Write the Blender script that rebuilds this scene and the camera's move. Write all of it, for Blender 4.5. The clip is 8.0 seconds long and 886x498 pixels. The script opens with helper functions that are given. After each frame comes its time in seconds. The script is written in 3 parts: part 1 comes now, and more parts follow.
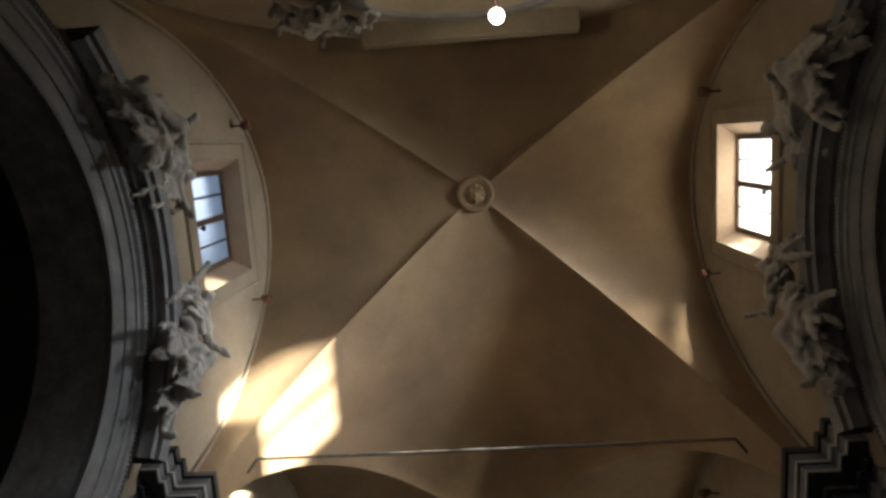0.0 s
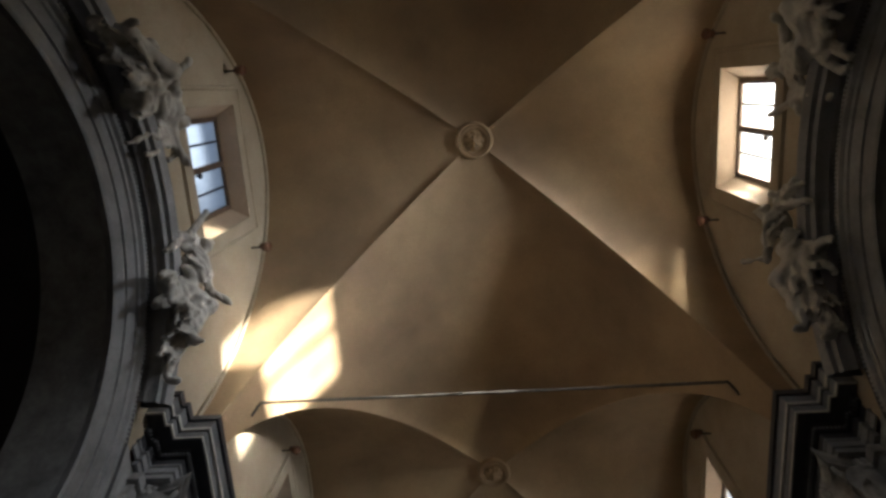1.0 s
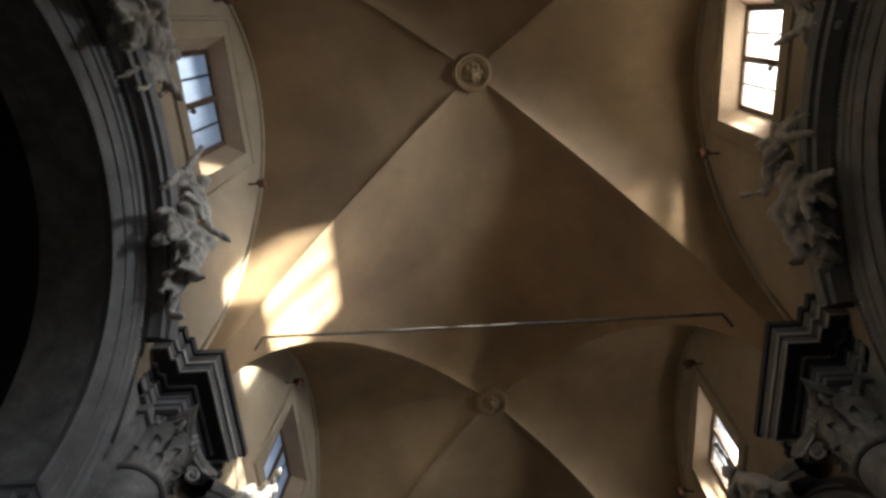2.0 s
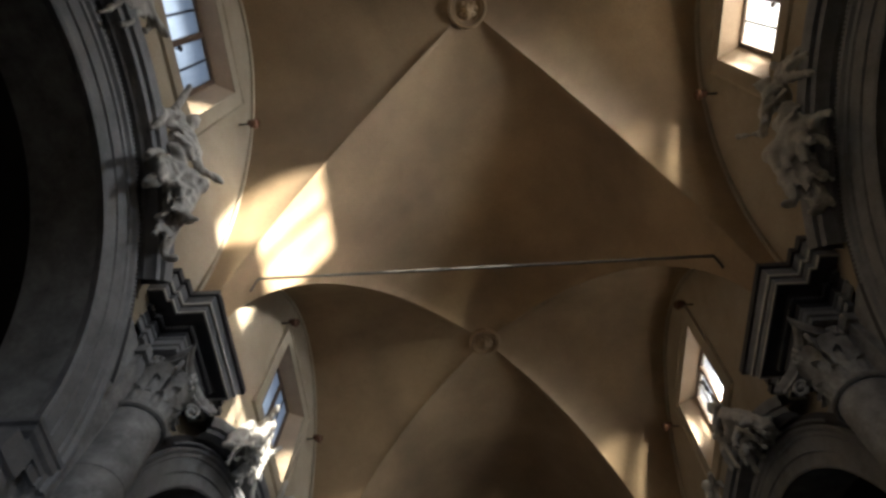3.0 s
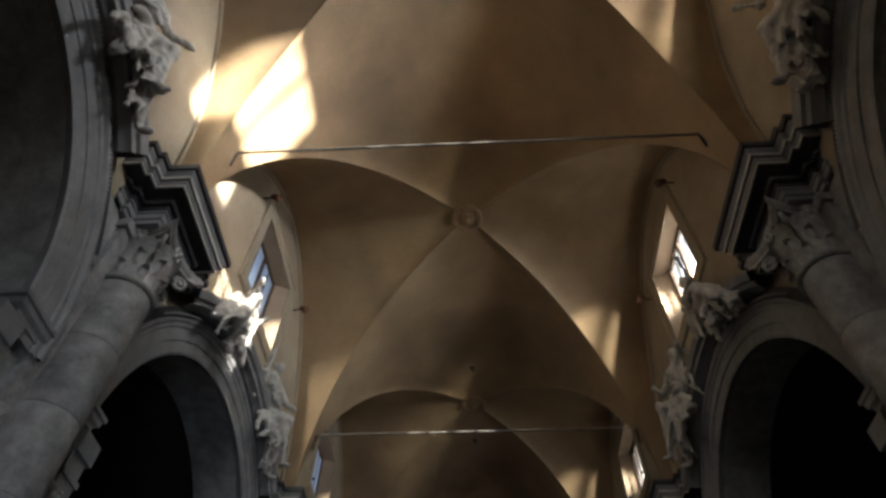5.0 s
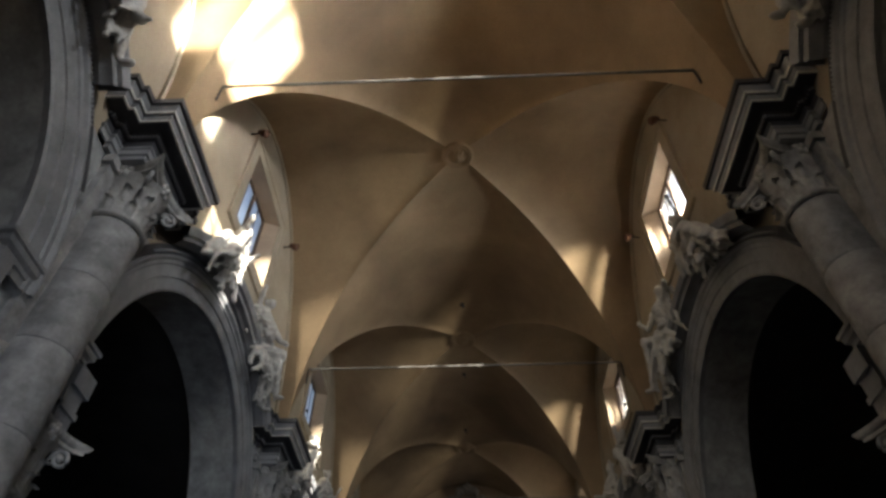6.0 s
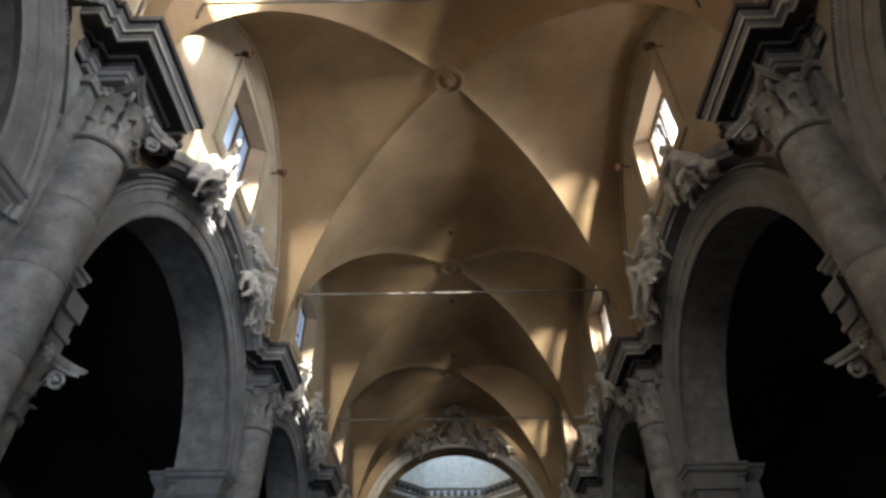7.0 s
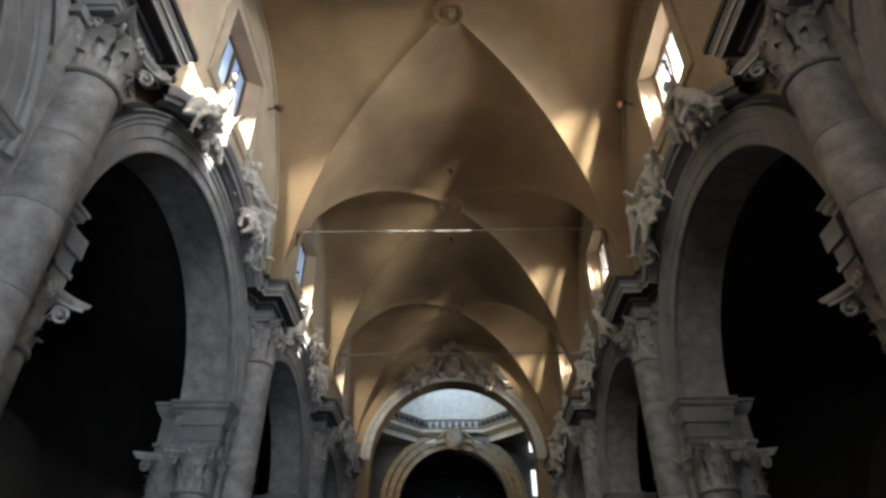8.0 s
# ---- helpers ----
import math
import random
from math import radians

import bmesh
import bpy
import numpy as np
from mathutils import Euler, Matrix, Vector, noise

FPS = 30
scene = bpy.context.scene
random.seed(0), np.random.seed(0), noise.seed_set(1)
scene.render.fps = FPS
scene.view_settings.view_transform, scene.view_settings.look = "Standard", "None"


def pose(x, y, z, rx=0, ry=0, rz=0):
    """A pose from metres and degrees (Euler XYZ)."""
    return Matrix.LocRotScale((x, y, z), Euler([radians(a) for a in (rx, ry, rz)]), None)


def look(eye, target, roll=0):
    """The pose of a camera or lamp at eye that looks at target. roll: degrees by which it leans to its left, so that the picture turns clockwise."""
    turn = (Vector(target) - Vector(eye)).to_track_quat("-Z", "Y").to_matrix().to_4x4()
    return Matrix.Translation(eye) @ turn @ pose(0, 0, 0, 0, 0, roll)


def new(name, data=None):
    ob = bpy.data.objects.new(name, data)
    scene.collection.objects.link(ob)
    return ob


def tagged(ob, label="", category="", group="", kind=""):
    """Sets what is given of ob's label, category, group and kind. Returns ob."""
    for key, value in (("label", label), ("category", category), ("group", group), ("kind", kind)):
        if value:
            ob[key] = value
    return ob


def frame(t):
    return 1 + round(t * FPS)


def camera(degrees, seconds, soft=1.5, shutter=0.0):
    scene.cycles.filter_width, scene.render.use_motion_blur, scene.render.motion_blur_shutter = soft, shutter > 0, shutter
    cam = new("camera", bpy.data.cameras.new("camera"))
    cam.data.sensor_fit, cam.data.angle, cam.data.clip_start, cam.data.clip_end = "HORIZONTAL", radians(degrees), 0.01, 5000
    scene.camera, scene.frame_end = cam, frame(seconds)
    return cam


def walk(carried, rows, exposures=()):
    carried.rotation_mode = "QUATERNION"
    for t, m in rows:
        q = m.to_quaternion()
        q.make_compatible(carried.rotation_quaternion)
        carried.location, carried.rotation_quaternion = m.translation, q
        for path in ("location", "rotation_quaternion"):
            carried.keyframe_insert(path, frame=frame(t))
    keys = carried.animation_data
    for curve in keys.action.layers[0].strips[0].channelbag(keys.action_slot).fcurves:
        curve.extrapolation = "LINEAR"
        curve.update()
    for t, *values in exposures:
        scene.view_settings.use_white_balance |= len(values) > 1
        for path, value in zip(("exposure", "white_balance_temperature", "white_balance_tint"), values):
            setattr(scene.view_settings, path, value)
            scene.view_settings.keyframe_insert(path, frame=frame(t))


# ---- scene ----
EYE = 1.65
cam = camera(70.55, 8.0, soft=3.0)
# seconds, pitch up, yaw to the left, roll
ROWS = [
    (0.0, 80.07, 19.34, 15.61), (0.5, 77.92, 16.31, 12.94), (1.0, 75.41, 13.74, 9.94), (1.5, 72.40, 11.90, 8.18),
    (2.0, 69.60, 10.48, 6.48), (3.5, 61.59, 6.64, 3.07), (4.0, 58.59, 5.56, 2.23), (4.5, 55.73, 4.58, 1.57),
    (6.0, 47.49, 2.36, 0.13), (6.5, 43.89, 1.48, -0.34), (7.0, 40.91, 0.98, -0.34), (7.5, 38.29, 1.04, 0.16),
    (8.0, 35.25, 0.93, -0.06),
]
walk(cam, [(t, pose(0, 0, EYE, 90 + p, 0, y) @ pose(0, 0, 0, 0, 0, r)) for t, p, y, r in ROWS],
     exposures=[(t, e, 5600, 10) for t, e in ((0.0, 1.68), (2.0, 1.5), (3.5, 1.5), (4.5, 1.65), (6.0, 2.15), (8.0, 2.92))])

# ---------------------------------------------------------------- plan (metres)
HALF = 4.75      # half span of the nave vault
RISE = 6.4       # rise of the vault
SPRING = 10.25   # top of the entablature, where the vault springs
CROWN = SPRING + RISE
WALL = 5.1       # inner face of the side walls
BACK = 6.1       # outer face of the side walls
FACADE = -2.45   # inner face of the entrance wall
CHANCEL = 29.6   # wall of the triumphal arch
# centre, start and end of each bay
BAYS = [(1.19, FACADE, 5.25), (10.09, 5.69, 14.45), (18.3, 14.45, 22.35), (26.1, 22.35, CHANCEL)]
PIERS = [5.60, 14.40, 22.35]
ARCH_Z = 6.55
# centre and inner radius of the arcade arch in each bay
ARCHES = [(1.19, 3.28), (9.88, 3.42), (18.1, 3.3), (26.0, 3.1)]
OF_BAY = dict(zip(BAYS, ARCHES))
WIN_HALF, WIN_LO, WIN_HI = 1.22, 12.72, 15.12
OUT_HALF, OUT_LO, OUT_HI = 1.9, 13.2, 17.05
GLASS_X, GLASS_HALF, GLASS_LO, GLASS_HI = 5.5, 0.99, 13.4, 15.08

# ---------------------------------------------------------------- light
SUN_WAY = Vector((-9.8, 7.0, -2.9)).normalized()
world = bpy.data.worlds.new("sky")
scene.world = world
world.use_nodes = True
sky = world.node_tree.nodes.new("ShaderNodeTexSky")
sky.sky_type, sky.sun_disc = "NISHITA", False
sky.dust_density, sky.air_density, sky.ozone_density = 10.0, 0.7, 0.3
sky.sun_elevation, sky.sun_rotation = radians(12), math.atan2(-SUN_WAY.x, -SUN_WAY.y)
world.node_tree.links.new(sky.outputs[0], world.node_tree.nodes["Background"].inputs[0])
world.node_tree.nodes["Background"].inputs[1].default_value = 0.14


def lamp(name, kind, m, energy, colour, **more):
    data = bpy.data.lights.new(name, kind)
    data.energy, data.color = energy, colour
    for key, value in more.items():
        setattr(data, key, value)
    ob = new(name, data)
    ob.matrix_world = m
    return ob


lamp("sun", "SUN", look((0, 0, 40), Vector((0, 0, 40)) + SUN_WAY), 5.0, (1.0, 0.86, 0.66), angle=radians(0.5))
# skylight outside the window openings, strongest from the side of the sky where the sun stands
for (c, _, _), power in zip(BAYS, (56.0, 20.0, 5.0, 3.0)):
    for s, share in ((1, 1.0), (-1, 0.02)):
        lamp("window_skylight", "AREA", look((s * 6.2, c - 0.55, 13.85), (-s * 4.9, c + 3.6, 12.9)), power * share,
             (1.0, 0.95, 0.88) if s > 0 else (0.88, 0.94, 1.0), shape="RECTANGLE", size=1.7, size_y=0.8, spread=radians(76))
lamp("round_window_skylight", "AREA", look((0, FACADE - 0.5, 12.45), (-2.0, 12.5, 5.5)), 14.0, (1.0, 0.96, 0.90), shape="DISK", size=2.0, spread=radians(80))
# added area lamp as daylight from an assumed door, unseen behind the camera
lamp("door_daylight", "AREA", look((1.0, FACADE - 0.3, 2.2), (-4.0, 13.5, 5.2)), 10.0, (0.88, 0.93, 1.0), shape="RECTANGLE", size=2.6, size_y=4.0, spread=radians(66))
# added far spot: low beam through one window on to the facing vault corner
lamp("reflected_sunlight", "SPOT", look((42.4, -14.5, 16.2), (5.5, 1.19, 14.24)), 450000.0, (1.0, 0.86, 0.64),
     spot_size=radians(8), spot_blend=0.2, shadow_soft_size=0.75)
# added spots imitate light thrown up by sills, weaker on the sunless side
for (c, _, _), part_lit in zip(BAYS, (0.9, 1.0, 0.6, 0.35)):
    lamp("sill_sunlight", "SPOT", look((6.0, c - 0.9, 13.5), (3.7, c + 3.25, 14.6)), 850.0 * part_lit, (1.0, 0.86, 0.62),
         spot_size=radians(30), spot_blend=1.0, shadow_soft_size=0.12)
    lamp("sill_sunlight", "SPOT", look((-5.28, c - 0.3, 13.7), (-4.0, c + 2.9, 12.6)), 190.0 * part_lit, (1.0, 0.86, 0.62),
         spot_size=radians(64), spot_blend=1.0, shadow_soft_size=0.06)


# ---------------------------------------------------------------- materials
def material(name, colour, rough=0.8, dark=0.6, scale=1.5, grain=40.0, bump=0.25, metal=0.0, stain=None, random_tone=0.0, distance=0.01, soot=0.0):
    """A surface with stains at one scale and grain at another."""
    m = bpy.data.materials.new(name)
    m.use_nodes = True
    n, l = m.node_tree.nodes, m.node_tree.links
    b = n["Principled BSDF"]
    b.inputs["Roughness"].default_value, b.inputs["Metallic"].default_value = rough, metal
    co = n.new("ShaderNodeTexCoord")
    big = n.new("ShaderNodeTexNoise")
    big.inputs["Scale"].default_value, big.inputs["Detail"].default_value, big.inputs["Roughness"].default_value = scale, 7, 0.62
    fine = n.new("ShaderNodeTexNoise")
    fine.inputs["Scale"].default_value, fine.inputs["Detail"].default_value = grain, 5
    l.new(co.outputs["Object"], big.inputs["Vector"])
    l.new(co.outputs["Object"], fine.inputs["Vector"])
    ramp = n.new("ShaderNodeValToRGB")
    ramp.color_ramp.elements[0].position, ramp.color_ramp.elements[1].position = 0.32, 0.66
    second = stain or [c * dark for c in colour]
    ramp.color_ramp.elements[0].color, ramp.color_ramp.elements[1].color = (*second, 1), (*colour, 1)
    l.new(big.outputs["Fac"], ramp.inputs["Fac"])
    mix = n.new("ShaderNodeMix")
    mix.data_type, mix.blend_type = "RGBA", "MULTIPLY"
    mix.inputs["Factor"].default_value = 0.35
    l.new(ramp.outputs["Color"], mix.inputs["A"])
    l.new(fine.outputs["Fac"], mix.inputs["B"])
    out = mix.outputs["Result"]
    if soot:
        # broad smoke stains with soft ragged edges
        wide = n.new("ShaderNodeTexNoise")
        wide.inputs["Scale"].default_value, wide.inputs["Detail"].default_value, wide.inputs["Distortion"].default_value = 0.21, 6, 0.6
        l.new(co.outputs["Object"], wide.inputs["Vector"])
        edge = n.new("ShaderNodeMapRange")
        edge.inputs["From Min"].default_value, edge.inputs["From Max"].default_value = 0.46, 0.68
        edge.inputs["To Max"].default_value = soot
        l.new(wide.outputs["Fac"], edge.inputs["Value"])
        smoke = n.new("ShaderNodeMix")
        smoke.data_type = "RGBA"
        smoke.inputs["B"].default_value = (0.15, 0.10, 0.06, 1)
        l.new(edge.outputs["Result"], smoke.inputs["Factor"])
        l.new(out, smoke.inputs["A"])
        out = smoke.outputs["Result"]
    if random_tone:
        info = n.new("ShaderNodeObjectInfo")
        hue = n.new("ShaderNodeHueSaturation")
        span = n.new("ShaderNodeMapRange")
        span.inputs["To Min"].default_value, span.inputs["To Max"].default_value = 1 - random_tone, 1 + random_tone
        l.new(info.outputs["Random"], span.inputs["Value"])
        l.new(span.outputs["Result"], hue.inputs["Value"])
        l.new(out, hue.inputs["Color"])
        out = hue.outputs["Color"]
    l.new(out, b.inputs["Base Color"])
    bp = n.new("ShaderNodeBump")
    bp.inputs["Strength"].default_value, bp.inputs["Distance"].default_value = bump, distance
    add = n.new("ShaderNodeMath")
    l.new(big.outputs["Fac"], add.inputs[0])
    l.new(fine.outputs["Fac"], add.inputs[1])
    l.new(add.outputs[0], bp.inputs["Height"])
    l.new(bp.outputs["Normal"], b.inputs["Normal"])
    return m


PLASTER = material("ochre_vault_plaster", (0.46, 0.325, 0.183), 0.85, 0.72, 0.55, 26, 0.2, stain=(0.31, 0.22, 0.12), soot=0.7)
WALLP = material("pale_wall_plaster", (0.50, 0.42, 0.30), 0.85, 0.75, 0.7, 26, 0.2, stain=(0.38, 0.31, 0.21))
REVEAL = material("tan_reveal_plaster", (0.56, 0.43, 0.30), 0.8, 0.8, 1.2, 30, 0.2)
STONE = material("grey_travertine", (0.42, 0.412, 0.40), 0.6, 0.45, 3.4, 22, 0.45, random_tone=0.10)
MOULD = material("grey_moulded_stone", (0.33, 0.33, 0.335), 0.55, 0.6, 2.0, 28, 0.3)
# near black; on the chancel and crossing walls it puts shade into colour
DARK = material("dark_stone_and_shade", (0.055, 0.055, 0.06), 0.5, 0.6, 2.0, 28, 0.3)
MARBLE = material("mottled_pier_stone", (0.44, 0.44, 0.43), 0.5, 0.5, 3.2, 16, 0.25)
STUCCO = material("white_stucco", (0.68, 0.65, 0.585), 0.75, 0.66, 3.0, 30, 0.3)
CAPITAL = material("worn_carved_stone", (0.50, 0.485, 0.455), 0.7, 0.45, 4.0, 30, 0.4)
# darker stucco: the shade on crest and angels is put into its colour
SHADED_STUCCO = material("shaded_brown_stucco", (0.33, 0.28, 0.21), 0.8, 0.55, 3.0, 30, 0.3)
GILT = material("brown_gilded_stone", (0.30, 0.24, 0.16), 0.5, 0.5, 2.5, 30, 0.3)
IRON = material("dark_iron", (0.07, 0.06, 0.055), 0.5, 0.6, 5, 60, 0.2, metal=0.6)
RODM = material("painted_iron_rod", (0.24, 0.22, 0.19), 0.85, 0.6, 5, 60, 0.2, metal=0.2)
WOOD = material("brown_window_wood", (0.16, 0.10, 0.06), 0.55, 0.6, 6, 70, 0.3)
FLOOR = material("worn_floor_marble", (0.11, 0.105, 0.10), 0.35, 0.6, 0.8, 20, 0.1)
# near black: the shade of the aisles is put into the plaster colour
AISLE = material("aisle_shade_plaster", (0.075, 0.068, 0.06), 0.9, 0.6, 0.8, 20, 0.2)
RUST = material("rusty_lamp_metal", (0.22, 0.10, 0.05), 0.6, 0.6, 6, 50, 0.2)

def pane_material(name, least, most):
    """Old window glass: partly clear, partly scattering daylight so that panes look white."""
    m = bpy.data.materials.new(name)
    m.use_nodes = True
    n, l = m.node_tree.nodes, m.node_tree.links
    clear = n["Principled BSDF"]
    clear.inputs["Transmission Weight"].default_value, clear.inputs["Roughness"].default_value, clear.inputs["IOR"].default_value = 1.0, 0.15, 1.05
    scatter, blend, patchy = n.new("ShaderNodeBsdfTranslucent"), n.new("ShaderNodeMixShader"), n.new("ShaderNodeTexNoise")
    patchy.inputs["Scale"].default_value = 3.0
    level = n.new("ShaderNodeMapRange")
    level.inputs["To Min"].default_value, level.inputs["To Max"].default_value = least, most
    scatter.inputs["Color"].default_value = (0.93, 0.93, 0.9, 1)
    l.new(patchy.outputs["Fac"], level.inputs["Value"])
    l.new(level.outputs["Result"], blend.inputs["Fac"])
    l.new(clear.outputs[0], blend.inputs[1])
    l.new(scatter.outputs[0], blend.inputs[2])
    l.new(blend.outputs[0], n["Material Output"].inputs["Surface"])
    return m


# more scatter in the second: its white brightness is put into the glass
CLEARER_GLASS, WHITENED_GLASS = pane_material("clearer_window_glass", 0.04, 0.12), pane_material("whitened_window_glass", 0.5, 0.8)

MILK = bpy.data.materials.new("milky_glass")
MILK.use_nodes = True
MILK.node_tree.nodes.remove(MILK.node_tree.nodes["Principled BSDF"])
milk = MILK.node_tree.nodes.new("ShaderNodeBsdfTranslucent")
milk.inputs["Color"].default_value = (0.12, 0.11, 0.095, 1)
MILK.node_tree.links.new(milk.outputs[0], MILK.node_tree.nodes["Material Output"].inputs["Surface"])

# glow for the imitated sunlit jamb strip; no sky lies behind it
JAMB_GLOW = bpy.data.materials.new("sunlit_jamb_glow")
JAMB_GLOW.use_nodes = True
JAMB_GLOW.node_tree.nodes["Principled BSDF"].inputs["Emission Color"].default_value = (1.0, 0.97, 0.9, 1)
JAMB_GLOW.node_tree.nodes["Principled BSDF"].inputs["Emission Strength"].default_value = 0.25

GLOW = bpy.data.materials.new("lit_bulb")
GLOW.use_nodes = True
GLOW.node_tree.nodes["Principled BSDF"].inputs["Emission Color"].default_value = (1.0, 0.86, 0.6, 1)
GLOW.node_tree.nodes["Principled BSDF"].inputs["Emission Strength"].default_value = 3.0


# ---------------------------------------------------------------- mesh helpers
def mesh_of(name, verts, faces, mat, smooth=False):
    me = bpy.data.meshes.new(name)
    me.from_pydata([tuple(v) for v in verts], [], faces)
    me.materials.append(mat)
    if smooth:
        me.polygons.foreach_set("use_smooth", [True] * len(me.polygons))
    me.update()
    return me


def put(name, me, parent=None, label="", m=None):
    ob = new(name, me)
    if parent is not None:
        ob.parent = parent
    if m is not None:
        ob.matrix_basis = m
    if label:
        ob["label"] = label
    return ob


def thing(name, label, category, group="", kind="", m=None):
    ob = new(name)
    if m is not None:
        ob.matrix_basis = m
    return tagged(ob, label, category, group, kind)


class Build:
    """Collects faces of one mesh."""

    def __init__(self):
        self.v, self.f = [], []

    def quad(self, *pts):
        i = len(self.v)
        self.v += [tuple(p) for p in pts]
        self.f.append(tuple(range(i, i + len(pts))))

    def grid(self, rows, closed=False):
        """Rows of points of one length, joined."""
        i, n = len(self.v), len(rows[0])
        for r in rows:
            self.v += [tuple(p) for p in r]
        for a in range(len(rows) - 1):
            for b in range(n if closed else n - 1):
                c = (b + 1) % n
                self.f.append((i + a * n + b, i + a * n + c, i + (a + 1) * n + c, i + (a + 1) * n + b))

    def box(self, x0, x1, y0, y1, z0, z1):
        i = len(self.v)
        self.v += [(x, y, z) for x in (x0, x1) for y in (y0, y1) for z in (z0, z1)]
        self.f += [tuple(i + k for k in q) for q in ((0, 1, 3, 2), (4, 6, 7, 5), (0, 4, 5, 1), (2, 3, 7, 6), (0, 2, 6, 4), (1, 5, 7, 3))]

    def blob(self, centre, radii, turn=None, n=12, rough=0.0, seed=0.0):
        """A rounded lump with folds."""
        rows = []
        for a in range(n // 2 + 1):
            th = math.pi * a / (n // 2)
            r = []
            for b in range(n):
                ph = 2 * math.pi * b / n
                d = Vector((math.sin(th) * math.cos(ph), math.sin(th) * math.sin(ph), math.cos(th)))
                k = 1 + rough * noise.noise(d * 2.6 + Vector((seed, seed * 1.7, 0))) * 2
                p = Vector((d.x * radii[0] * k, d.y * radii[1] * k, d.z * radii[2] * k))
                if turn is not None:
                    p = turn @ p
                r.append(p + Vector(centre))
            rows.append(r)
        self.grid(rows, True)

    def tube(self, pts, radii, n=10, ends=True):
        """A round bar along points; radii: one number or one a point."""
        pts = [Vector(p) for p in pts]
        radii = [radii] * len(pts) if isinstance(radii, (int, float)) else radii
        rows = []
        for i, p in enumerate(pts):
            d = (pts[min(i + 1, len(pts) - 1)] - pts[max(i - 1, 0)]).normalized()
            a = d.cross(Vector((0, 0, 1)) if abs(d.z) < 0.9 else Vector((1, 0, 0))).normalized()
            b = d.cross(a)
            rows.append([p + (a * math.cos(2 * math.pi * k / n) + b * math.sin(2 * math.pi * k / n)) * radii[i] for k in range(n)])
        self.grid(rows, True)
        if ends:
            self.quad(*rows[0][::-1])
            self.quad(*rows[-1])

    def mesh(self, name, mat, smooth=False, angle=None, weld=False):
        me = mesh_of(name, self.v, self.f, mat, smooth or angle is not None)
        if weld or angle is not None:
            bm = bmesh.new()
            bm.from_mesh(me)
            bmesh.ops.remove_doubles(bm, verts=bm.verts, dist=1e-4)
            bmesh.ops.recalc_face_normals(bm, faces=bm.faces)
            if angle is not None:
                for e in bm.edges:
                    if len(e.link_faces) == 2 and e.calc_face_angle(0) > radians(angle):
                        e.smooth = False
            bm.to_mesh(me)
            bm.free()
        return me


def vault_f(x):
    u = min(abs(x) / HALF, 1.0)
    return SPRING + RISE * math.sqrt(max(0.0, 1 - u * u))


def vault_g(y, bay):
    c, y0, y1 = bay
    u = min(abs(y - c) / ((c - y0) if y < c else (y1 - c)), 1.0)
    return SPRING + RISE * math.sqrt(max(0.0, 1 - u * u))


def arris(k, v):
    """The groins stand a little proud of the webs; no more at the springing."""
    return 0.12 * math.exp(-(1 - abs(k)) * v * HALF / 0.14) * math.sqrt(max(0.0, 1 - v * v)) * min(1.0, v * 6)


# ---------------------------------------------------------------- structure
def build_vault():
    b = Build()
    n = 28
    steps = [math.sin(math.pi / 2 * i / n) for i in range(n + 1)]
    ks = [math.sin(math.pi / 2 * i / n) for i in range(-n, n + 1)]
    for bay in BAYS:
        c, y0, y1 = bay
        for end in (y0 - c, y1 - c):
            # web between the groins, towards one end of the bay
            b.grid([[(k * v * HALF, c + v * end, vault_f(k * v * HALF) - arris(k, v)) for k in ks] for v in steps])
        for s in (-1, 1):
            # web over a window, carried on to the wall
            rows = []
            for u in steps + [WALL / HALF * 1.02]:
                r = []
                for k in ks:
                    y = c + min(u, 1) * k * ((c - y0) if k < 0 else (y1 - c))
                    r.append((s * u * HALF, y, vault_g(y, bay) - (arris(k, u) if u <= 1 else 0)))
                rows.append(r)
            b.grid(rows)
    # bands between the bays
    for y0, y1 in ((BAYS[0][2], BAYS[1][1]),):
        b.grid([[(k * HALF, y, vault_f(k * HALF)) for k in ks] for y in (y0, y1)])
    me = b.mesh("vault", PLASTER, angle=28)
    tagged(put("ceiling", me), "ochre plaster groin vault with crisp creases", "ceiling", kind="structure")
    r = Build()
    r.box(-6.28, 6.28, -4, 31, 17.08, 17.3)
    tagged(put("roof", r.mesh("roof", AISLE)), "plain roof slab over the vault", "roof", kind="structure")


def arch_top(y, c, r):
    d = r * r - (y - c) ** 2
    return ARCH_Z + math.sqrt(d) if d > 0 else None


